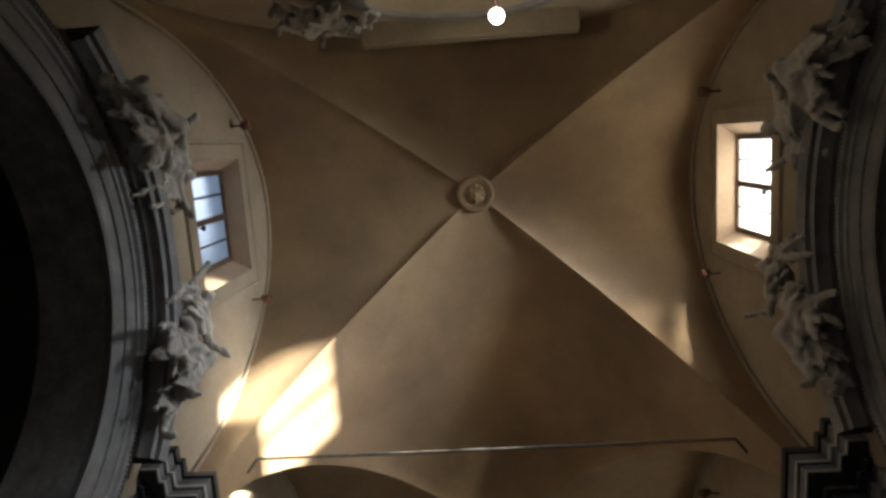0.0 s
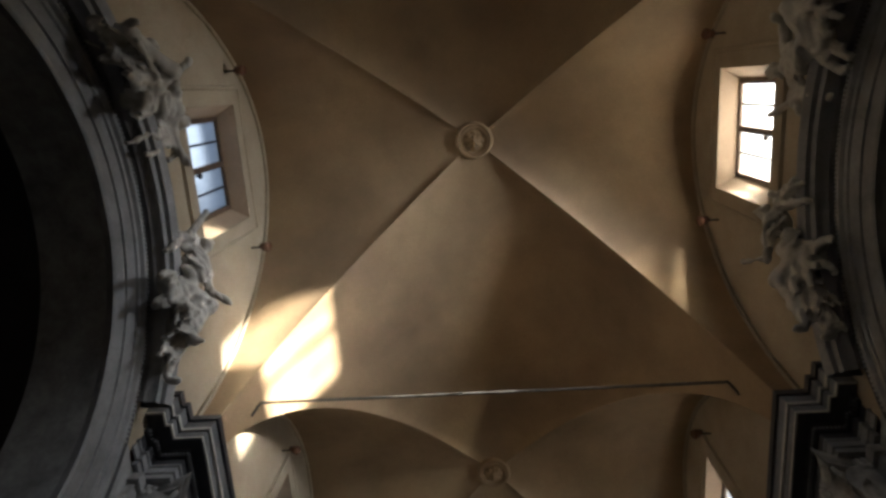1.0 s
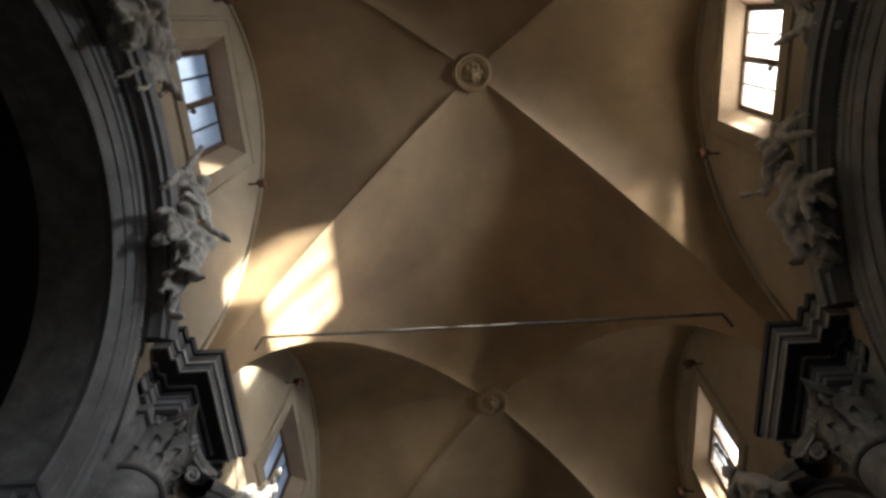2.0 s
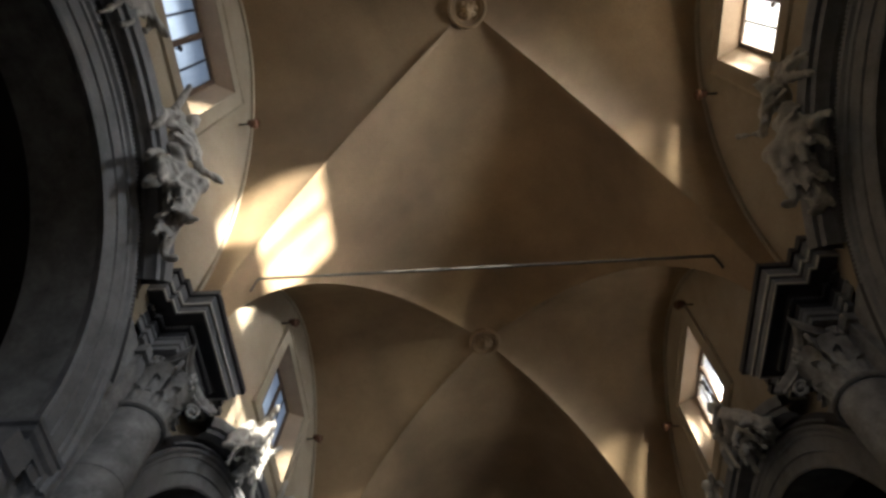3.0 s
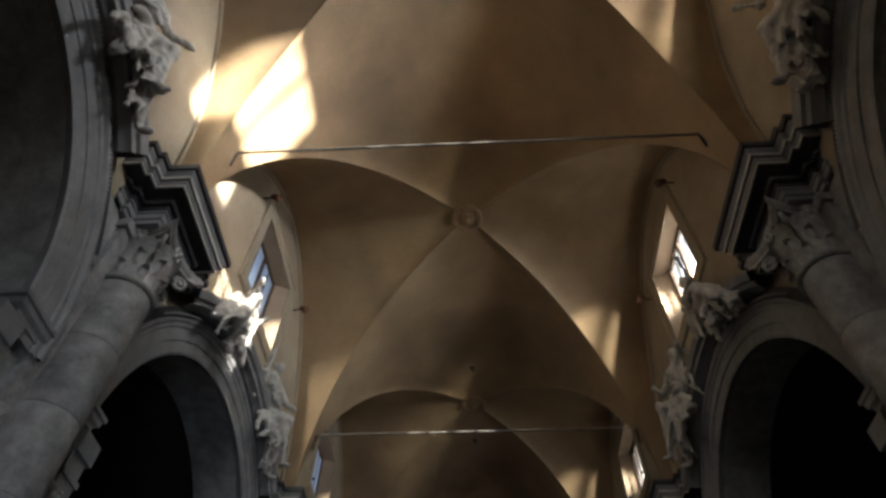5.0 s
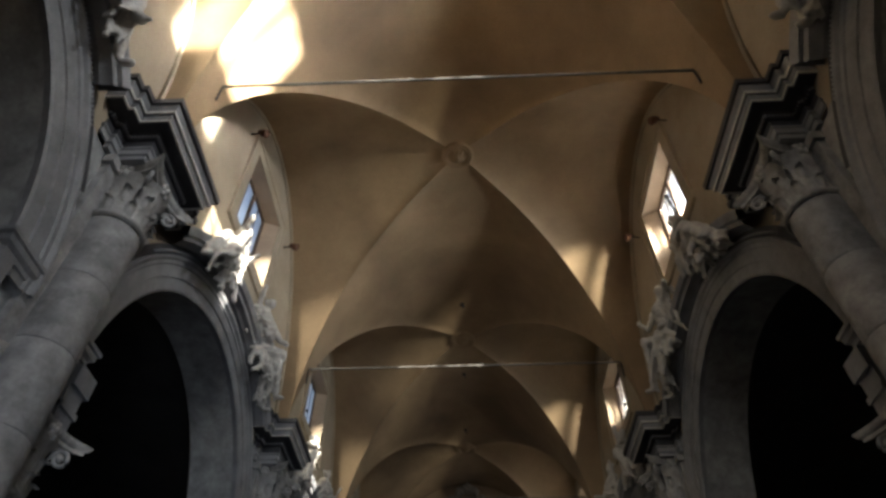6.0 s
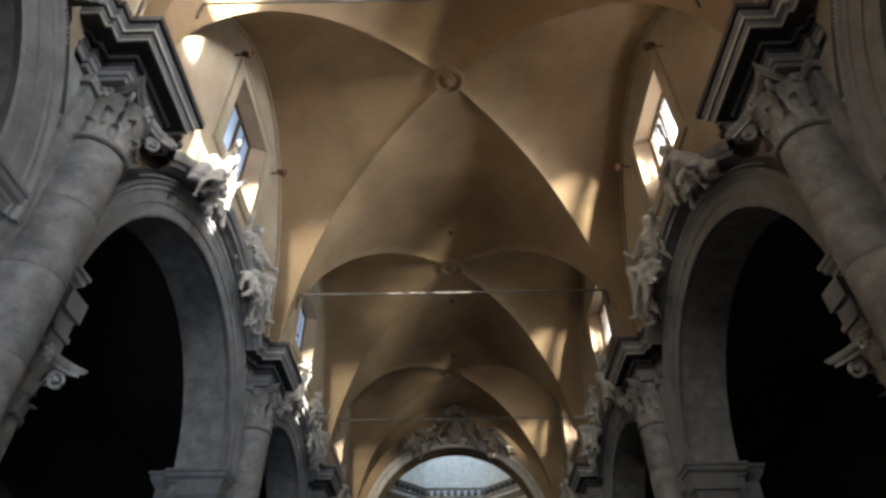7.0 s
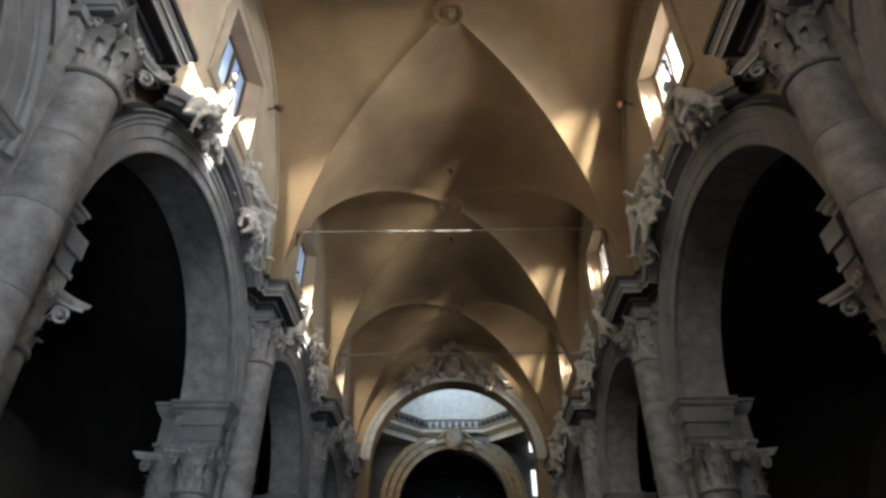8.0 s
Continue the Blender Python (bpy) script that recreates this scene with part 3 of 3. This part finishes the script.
def jamb(s, c, ar, q):
    """Impost with a small engaged column under one foot of an arch; q: which foot."""
    root = thing("arch_pier", "mottled grey pier with a moulded impost and a small leafy column", "pier", "arch piers")
    y = c + q * ar
    prof = [(z + 0.4, o) for z, o in ((6.2, 0.0), (6.26, 0.01), (6.27, 0.05), (6.33, 0.06), (6.38, 0.12), (6.46, 0.13), (6.48, 0.17), (6.54, 0.17), (6.54, -0.02))]
    b = Build()

    def ring(o, z):
        pts = [(WALL - 0.1 - o * 0.6, y + q * 0.55), (WALL - 0.1 - o * 0.6, y - q * o), (BACK + 0.02 + o * 0.6, y - q * o), (BACK + 0.02 + o * 0.6, y + q * 0.55)]
        return [(s * xx, yy, z) for xx, yy in pts]
    b.grid([ring(o, z) for z, o in prof])
    b.quad(*ring(0, 6.6))
    put("impost", b.mesh("impost", MOULD, angle=25), root, "grey moulded impost")
    xm = 5.36
    d = Build()
    d.box(s * (xm - 0.42), s * (xm + 0.42), y - q * 0.26, y + q * 0.1, 5.8, 6.3)
    d.box(s * (xm - 0.47), s * (xm + 0.47), y - q * 0.31, y + q * 0.1, 6.3, 6.6)
    d.box(s * (xm - 0.45), s * (xm + 0.45), y - q * 0.29, y + q * 0.1, 5.98, 6.06)
    put("dosseret", d.mesh("dosseret", MOULD), root)
    z = 4.92
    while z > 0.3:
        z -= 0.9
        put("drum", DRUM_SMALL, root, "", pose(s * xm, y - q * 0.06, z))
    capital(root, pose(s * xm, y - q * 0.06, 4.96, 0, 0, 90 * -q), 0.36, 0.85)
    # half column on the aisle side, with its own piece of entablature
    xa, ya = s * (BACK + 0.06), y + q * 0.45
    z = 4.92
    while z > 0.3:
        z -= 0.9
        put("drum", DRUM_SMALL, root, "", pose(xa, ya, z))
    capital(root, pose(xa, ya, 4.96, 0, 0, 0 if s > 0 else 180), 0.36, 0.85)
    e = Build()
    e.grid([[(xa - s * 0.3, ya - h - o, z), (xa + s * (0.3 + o), ya - h - o, z), (xa + s * (0.3 + o), ya + h + o, z), (xa - s * 0.3, ya + h + o, z)]
            for z, o, h in ((5.8, 0, 0.3), (5.98, 0, 0.3), (5.98, 0.05, 0.3), (6.06, 0.05, 0.3), (6.06, 0.0, 0.3), (6.6, 0.0, 0.3), (6.68, 0.06, 0.3),
                            (6.78, 0.12, 0.3), (6.86, 0.13, 0.3), (6.88, 0.17, 0.3), (6.94, 0.17, 0.3), (6.94, -0.2, 0.3))], True)
    put("aisle_entablature", e.mesh("aisle_entablature", MOULD, angle=25), root, "grey moulded block")


for side in (-1, 1):
    for yc in PIERS + [CHANCEL - 0.35]:
        entablature(side, yc)
        column(side, yc)
    for bay in BAYS:
        arch_trim(side, bay)
        for q in (-1, 1):
            jamb(side, *OF_BAY[bay], q)


# ---------------------------------------------------------------- windows
def nave_window(s, c, k):
    root = thing("window_%d" % k, "wooden clerestory window with four bright panes and dark bars", "window", "clerestory windows", "structure")
    x, gh, lo, hi = s * GLASS_X, GLASS_HALF, GLASS_LO, GLASS_HI
    f = Build()
    for a in (0, 1):
        f.box(x - 0.05, x + 0.05, c - gh - 0.01, c + gh + 0.01, (lo, hi - 0.09)[a], (lo + 0.09, hi)[a])
        f.box(x - 0.05, x + 0.05, (c - gh - 0.01, c + gh - 0.09)[a], (c - gh + 0.09, c + gh + 0.01)[a], lo + 0.09, hi - 0.09)
    frm = put("window_frame", f.mesh("window_frame", WOOD), root, "brown wooden frame")
    m = Build()
    m.box(x - 0.05, x + 0.05, c - 0.06, c + 0.06, lo + 0.09, hi - 0.09)
    put("mullion", m.mesh("mullion", WOOD), frm, "dark centre post")
    for q in (-1, 1):
        g = Build()
        g.box(x - 0.02, x + 0.02, c + q * 0.49 - 0.02, c + q * 0.49 + 0.02, lo + 0.09, hi - 0.09)
        put("glazing_bar", g.mesh("glazing_bar", IRON), frm, "thin dark bar")
    for j in range(4):
        g = Build()
        y = c - gh + 0.09 + j * 0.45
        g.box(x - 0.004, x + 0.004, y, y + 0.45, lo + 0.08, hi - 0.08)
        p = put("pane", g.mesh("pane", CLEARER_GLASS if s > 0 else WHITENED_GLASS), root)
        p.visible_shadow = False
    l = Build()
    l.blob((x - s * 0.09, c + 0.1, lo + 0.32), (0.05, 0.06, 0.06), n=8)
    l.tube([(x, c + 0.1, lo + 0.32), (x - s * 0.1, c + 0.1, lo + 0.32)], 0.015, 6)
    put("latch", l.mesh("latch", IRON, smooth=True), frm, "dark iron latch")
    # raised band round the opening
    b = Build()
    w = s * WALL

    def rect(o, d):
        return [(w - s * d, c - WIN_HALF - o, WIN_LO - o), (w - s * d, c + WIN_HALF + o, WIN_LO - o), (w - s * d, c + WIN_HALF + o, WIN_HI + o), (w - s * d, c - WIN_HALF - o, WIN_HI + o)]
    rings = [rect(o, d) for o, d in ((0.0, -0.02), (0.0, 0.03), (0.3, 0.03), (0.32, 0.06), (0.38, 0.06), (0.40, -0.02))]
    b.grid([r + r[:1] for r in rings])
    put("surround", b.mesh("surround", WALLP, angle=20), root, "plaster band")
    return root


k = 0
for c, _, _ in BAYS:
    for side in (-1, 1):
        k += 1
        nave_window(side, c, k)


def fused(b, name, mat, voxel, fold):
    """One closed skin round all lumps of b, with drapery folds."""
    ob = new("lumps", b.mesh("lumps", mat))
    mod = ob.modifiers.new("skin", "REMESH")
    mod.mode, mod.voxel_size = "VOXEL", voxel
    bpy.context.view_layer.update()
    me = bpy.data.meshes.new_from_object(ob.evaluated_get(bpy.context.evaluated_depsgraph_get()))
    bpy.data.objects.remove(ob)
    me.name = name
    if not me.materials:
        me.materials.append(mat)
    for v in me.vertices:
        n1 = noise.noise(Vector((v.co.x * 7, v.co.y * 2.4, v.co.z * 7)))
        n2 = noise.noise(v.co * 9 + Vector((5, 1, 2)))
        v.co += v.normal * fold * (0.9 * (abs(n1) * 2 - 0.7) + 0.4 * n2)
    me.polygons.foreach_set("use_smooth", [True] * len(me.polygons))
    me.update()
    return me


# ---------------------------------------------------------------- tie rods and bosses
for y in (5.62, 14.5, 22.6):
    root = thing("tie_rod", "thin painted iron tie rod spanning the vault with hooked ends", "tie rod", "tie rods")
    b = Build()
    b.tube([(-4.44, y, 12.54), (4.44, y, 12.54)], 0.028, 8)
    put("rod", b.mesh("rod", RODM, smooth=True), root)
    for s in (-1, 1):
        b = Build()
        b.tube([(s * 4.44, y, 12.56), (s * 4.44, y, 12.05)], 0.022, 6)
        put("hooked_end", b.mesh("hooked_end", IRON), root, "dark iron end bar")


def boss_mesh():
    ring, mid = Build(), Build()
    n = 32
    ring.grid([[(r * math.cos(2 * math.pi * j / n), r * math.sin(2 * math.pi * j / n), z) for j in range(n)] for r, z in
               ((0.44, 0.06), (0.44, -0.05), (0.41, -0.1), (0.36, -0.1), (0.33, -0.06), (0.31, -0.09), (0.27, -0.04), (0.0, -0.04))], True)
    for j in range(8):
        a = j * math.pi / 4
        mid.blob((0.17 * math.cos(a), 0.17 * math.sin(a), -0.06), (0.07, 0.07, 0.06), n=8, rough=0.2, seed=j)
    mid.blob((0, 0.02, -0.09), (0.12, 0.13, 0.08), n=12, rough=0.3, seed=3)
    return ring.mesh("ring", PLASTER, angle=35), fused(mid, "carving", PLASTER, 0.02, 0.01)


RING, CARVING = boss_mesh()
for c, _, _ in BAYS:
    root = thing("ceiling_boss", "round carved plaster boss at the crown of the vault", "boss", "vault bosses", "", pose(0, c, CROWN - 0.03))
    put("ring", RING, root)
    put("carving", CARVING, root, "worn carved relief")


# ---------------------------------------------------------------- stucco figures
def statue_mesh(seed):
    """A draped figure seated on a slope: it faces +x, its head leans to +y, its legs hang down towards -y."""
    rnd = random.Random(seed)
    b = Build()

    def at(x, y, z, loose=0.07):
        return Vector((x + rnd.uniform(-loose, loose), y + rnd.uniform(-loose, loose), z + rnd.uniform(-loose, loose)))

    def limb(pts, radii, n=10):
        b.tube(pts, radii, n)
        for p, r in zip(pts, radii):
            b.blob(p, (r, r, r), None, 8)

    def cloth(p0, p1, p2, r0, r1, wave):
        """A rope-like fold that swings through three points."""
        pts, rad = [], []
        f, h = rnd.uniform(3, 6), rnd.uniform(0, 6)
        for i in range(9):
            t = i / 8
            p = p0 * (1 - t) ** 2 + p1 * 2 * t * (1 - t) + p2 * t * t
            pts.append(p + Vector((math.sin(f * t + h), math.cos(f * t * 1.3 + h), 0.4 * math.sin(f * t * 2 + h))) * wave * t)
            rad.append(r0 + (r1 - r0) * t)
        b.tube(pts, rad, 7)

    waist, chest, head = at(0.05, 0.02, 0.38), at(0.12, 0.2, 0.92), at(0.20, 0.36, 1.30)
    limb([at(0.04, -0.06, 0.2), waist, chest], [0.27, 0.21, 0.23])
    left, right = chest + Vector((0.10, -0.22, 0.06)), chest + Vector((-0.04, 0.24, 0.05))
    limb([left, chest, right], [0.11, 0.17, 0.11])
    limb([chest + Vector((0.02, 0.04, 0.15)), head], [0.085, 0.08])
    b.blob(head, (0.125, 0.115, 0.155), None, 12)
    for j in range(9):
        a = rnd.uniform(0, 6.28)
        b.blob(head + Vector((-0.05 + 0.09 * math.cos(a), 0.10 * math.sin(a), 0.05 + rnd.uniform(-0.1, 0.1))), (0.055, 0.055, 0.06), None, 6)
    knees = [at(0.48, -0.42, 0.36, 0.1), at(0.24, -0.62, 0.18, 0.1)]
    feet = [at(0.36, -0.72, -0.45, 0.12), at(0.16, -0.98, -0.68, 0.12)]
    for hip, knee, foot in zip((Vector((0.12, -0.06, 0.22)), Vector((0.02, -0.1, 0.16))), knees, feet):
        limb([hip, knee, knee.lerp(foot, 0.5) + Vector((-0.05, 0, 0)), foot], [0.19, 0.145, 0.115, 0.07])
        b.blob(foot + Vector((0.09, -0.05, -0.05)), (0.14, 0.07, 0.05), None, 8)
    reach = rnd.uniform(-0.3, 0.4)
    limb([left, at(0.42, -0.28, 0.70), at(0.52, -0.5, 0.85 + reach, 0.1)], [0.105, 0.085, 0.06])
    limb([right, at(0.06, 0.72, 0.78, 0.1), at(0.16, 0.92, 1.05 - reach, 0.12)], [0.105, 0.085, 0.06])
    # robe: folds from the lap over the shins, and hems that spill over the edge below
    for j in range(13):
        t = j / 12
        lap = knees[0].lerp(knees[1], t) + Vector((rnd.uniform(-0.25, 0.0), rnd.uniform(0.05, 0.35), rnd.uniform(-0.02, 0.1)))
        hem = feet[0].lerp(feet[1], t) + Vector((rnd.uniform(-0.2, 0.05), rnd.uniform(-0.08, 0.42), rnd.uniform(-0.16, 0.12)))
        cloth(lap, lap.lerp(hem, 0.5) + Vector((rnd.uniform(0.02, 0.2), rnd.uniform(-0.15, 0.15), 0.08)), hem, rnd.uniform(0.05, 0.085), rnd.uniform(0.03, 0.055), 0.05)
    # folds round the body, a sash and a mantle that flies out behind
    for j in range(8):
        p = chest.lerp(waist, rnd.uniform(0, 1.3)) + Vector((0.17, -0.2, 0))
        cloth(p, p + Vector((0.16, 0.24, -0.12)), p + Vector((-0.08, 0.46, -0.1 + rnd.uniform(-0.2, 0.2))), 0.05, 0.035, 0.05)
    for j in range(7):
        p = right + Vector((-0.05, rnd.uniform(-0.05, 0.1), rnd.uniform(-0.3, 0.05)))
        q = p + Vector((rnd.uniform(-0.1, 0.15), rnd.uniform(0.1, 0.42), rnd.uniform(-0.75, -0.1)))
        cloth(p, p.lerp(q, 0.5) + Vector((0.15, 0.1, 0.2)), q, 0.085, 0.05, 0.07)
    for j in range(6):
        p = Vector((rnd.uniform(-0.1, 0.1), rnd.uniform(-0.5, 0.2), 0.05))
        q = p + Vector((rnd.uniform(0.1, 0.4), rnd.uniform(-0.25, 0.25), rnd.uniform(-0.7, -0.4)))
        cloth(p, p.lerp(q, 0.4) + Vector((0.25, 0, 0.1)), q, 0.11, 0.06, 0.07)
    return fused(b, "statue", STUCCO, 0.027, 0.030)


STATUES = [statue_mesh(s) for s in (3, 11, 23, 37)]
j = 0
for bay in BAYS:
    for side in (-1, 1):
        for q in (-1, 1):
            ac, ar = OF_BAY[bay]
            dy = 1.42
            z = ARCH_Z + math.sqrt((ar + 1.12) ** 2 - dy * dy)
            m = Matrix.Translation((side * 4.78, ac + q * dy, z - 0.28)) @ Matrix.Rotation(0 if q < 0 else math.pi, 4, "Z") @ Matrix.Scale(1.02, 4)
            if (side > 0) != (q > 0):
                m = m @ Matrix.Diagonal((-1, 1, 1, 1))
            ob = new("statue", STATUES[(j + j // 4) % 4])
            ob.matrix_basis = m
            tagged(ob, "white stucco draped figure seated on the arch hood", "statue", "stucco figures on the arches")
            j += 1

lamp("bulb_light", "POINT", pose(0.52, FACADE + 0.62, 12.45), 6.0, (1.0, 0.8, 0.52), shadow_soft_size=0.13)
ob = new("statue", STATUES[3])
ob.matrix_basis = Matrix.Translation((-2.2, FACADE + 0.15, 12.1)) @ Matrix.Rotation(radians(90), 4, "Z") @ Matrix.Diagonal((1, -1, 1, 1)) @ Matrix.Scale(0.8, 4)
tagged(ob, "white stucco figure beside the round entrance window", "statue", "stucco figures on the arches")

bulb = thing("hanging_lamp", "bright glass bulb on a rusty fitting by the entrance wall", "lamp", "", "", pose(0.52, FACADE + 0.42, 12.45))
b = Build()
b.blob((0, 0, 0), (0.13, 0.13, 0.15), n=16)
put("globe", b.mesh("globe", GLOW, smooth=True), bulb, "glowing white glass globe")
b = Build()
b.tube([(0, 0, 0.1), (0, 0, 0.3), (0, -0.42, 0.36)], [0.07, 0.05, 0.03], 8)
put("bracket", b.mesh("bracket", RUST, smooth=True), bulb)


# ---------------------------------------------------------------- triumphal arch figures
def crest():
    root = thing("stucco_crest", "stucco shield with scrolls and a crown over the arch, shade put into its brown", "crest", "", "", pose(0, 0, 0.35))
    y = CHANCEL - 0.22
    b = Build()
    b.blob((0, y, 14.8), (0.42, 0.2, 0.72), None, 20, 0.12, 4)
    put("shield", fused(b, "shield", SHADED_STUCCO, 0.04, 0.02), root)
    b = Build()
    for q in (-1, 1):
        pts = [(q * (0.55 + 0.3 * math.sin(k * 0.5)), y, 14.1 + 0.16 * k) for k in range(10)]
        b.tube(pts, [0.07 + 0.05 * math.sin(k * 0.7) ** 2 for k in range(10)], 8)
        b.blob((q * 0.75, y - 0.05, 15.4), (0.2, 0.16, 0.2), None, 10, 0.3, q + 3)
    put("scrollwork", fused(b, "scrollwork", SHADED_STUCCO, 0.04, 0.03), root)
    b = Build()
    for k in range(7):
        b.blob((-0.45 + 0.15 * k, y - 0.02, 15.75 + 0.22 * math.sin(math.pi * k / 6)), (0.13, 0.15, 0.26), None, 10, 0.35, k)
    put("crown", fused(b, "crown", SHADED_STUCCO, 0.04, 0.03), root)


crest()
for q in (-1, 1):
    me = STATUES[1 if q < 0 else 2].copy()
    me.materials[0] = SHADED_STUCCO
    ob = new("statue", me)
    # seated along the curve of the arch, head towards the crest
    ob.matrix_basis = Matrix.Translation((q * 1.8, CHANCEL - 0.2, 14.3)) @ Matrix.Rotation(radians(90 * q), 4, "Z") @ Matrix.Rotation(radians(-20), 4, "X") @ Matrix.Diagonal((-q * 1.0, 1.0, 1.0, 1)) @ Matrix.Scale(0.95, 4)
    tagged(ob, "stucco angel reclining on the triumphal arch, shade put into its brown", "statue", "angels of the arch")

root = thing("cartouche", "dark carved cartouche with scrolls at the chancel arch", "cartouche", "", "", pose(0, -0.5, -0.05))
b = Build()
b.blob((0.1, 41.45, 15.35), (0.62, 0.2, 0.75), None, 16, 0.15, 2)
put("shield", fused(b, "shield", GILT, 0.05, 0.03), root)
b = Build()
for q in (-1, 1):
    b.tube([(0.1 + q * (0.5 + 0.16 * k), 41.5, 15.7 - 0.03 * k * k + 0.1 * math.sin(k * 2)) for k in range(7)], [0.2 - 0.02 * k for k in range(7)], 8)
put("scrollwork", fused(b, "scrollwork", GILT, 0.05, 0.03), root)

# ---------------------------------------------------------------- small things
for bay in BAYS[:2]:
    for side in (-1, 1):
        for q in (-1, 1):
            root = thing("floodlight", "small rusty floodlight on a bracket beside the window", "floodlight", "floodlights", "", pose(side * 4.98, bay[0] + q * 1.9, 15.0))
            b = Build()
            b.tube([(side * 0.12, 0, 0.0), (-side * 0.12, 0, 0.02)], 0.02, 6)
            b.tube([(-side * 0.12, -0.09, 0.02), (-side * 0.12, 0.09, 0.02)], 0.018, 6)
            put("bracket", b.mesh("bracket", IRON), root)
            b = Build()
            b.tube([(-side * 0.06, 0, 0.1), (-side * 0.16, 0, 0.05), (-side * 0.27, 0, -0.02), (-side * 0.28, 0, -0.02)], [0.05, 0.09, 0.11, 0.085], 12)
            put("housing", b.mesh("housing", RUST, angle=40), root, "rusty metal housing")

for y in (16.4, 20.5, 24.6):
    root = thing("ceiling_hook", "small dark iron hook at the crown of the vault", "hook", "crown hooks", "", pose(0, y, CROWN - 0.02))
    b = Build()
    b.tube([(0, 0, 0.05), (0, 0, -0.1), (0.04, 0, -0.15), (0.08, 0, -0.1)], 0.025, 6)
    b.blob((0, 0, 0.0), (0.09, 0.09, 0.03), n=10)
    put("iron_hook", b.mesh("iron_hook", IRON, smooth=True), root)

altar = thing("altar_cross", "small standing cross above the high altar", "cross", "", "", pose(0.35, 46.0, 0))
b = Build()
b.box(-0.05, 0.05, -0.04, 0.04, 11.2, 12.9)
b.box(-0.32, 0.32, -0.04, 0.04, 12.3, 12.42)
put("cross", b.mesh("cross", STUCCO), altar)
b = Build()
b.box(-1.8, 1.8, -0.4, 0.4, 0, 10.9)
b.box(-0.6, 0.6, -0.3, 0.3, 10.9, 11.2)
put("altar_back", b.mesh("altar_back", MARBLE), altar, "dark altar back")

# unseen block added on the sunny side, shading the third bay's window
h = Build()
h.box(15.0, 20.0, 5.5, 14.0, -0.3, 24.0)
h.box(14.8, 20.2, 5.3, 14.2, 24.0, 24.5)
tagged(put("neighbouring_house", h.mesh("neighbouring_house", WALLP)), "unseen plain block that keeps the sun off the third bay", "house", kind="structure")
g = Build()
g.box(-400, 400, -400, 400, -0.9, -0.35)
tagged(put("ground", g.mesh("ground", FLOOR)), "paved ground round the church", "ground", kind="structure")

# added glowing panels imitate a sunlit strip on the arch jamb
for z, h in ((12.55, 1.6), (15.1, 1.2)):
    root = thing("jamb_strip_panel", "framed glowing panel imitating a sunlit strip of the arch jamb", "window", "chancel windows", "", pose(5.3, 41.5, z))
    b = Build()
    for q in (-1, 1):
        b.box(q * 0.33 - 0.04, q * 0.33 + 0.04, -0.08, 0.0, -h / 2 - 0.08, h / 2 + 0.08)
        b.box(-0.37, 0.37, -0.07, 0.0, q * (h / 2 + 0.04) - 0.04, q * (h / 2 + 0.04) + 0.04)
    put("window_frame", b.mesh("window_frame", WOOD), root)
    b = Build()
    b.quad((-0.3, -0.02, -h / 2), (0.3, -0.02, -h / 2), (0.3, -0.02, h / 2), (-0.3, -0.02, h / 2))
    put("pane", b.mesh("pane", JAMB_GLOW), root, "glowing sheet in place of the sunlit jamb")
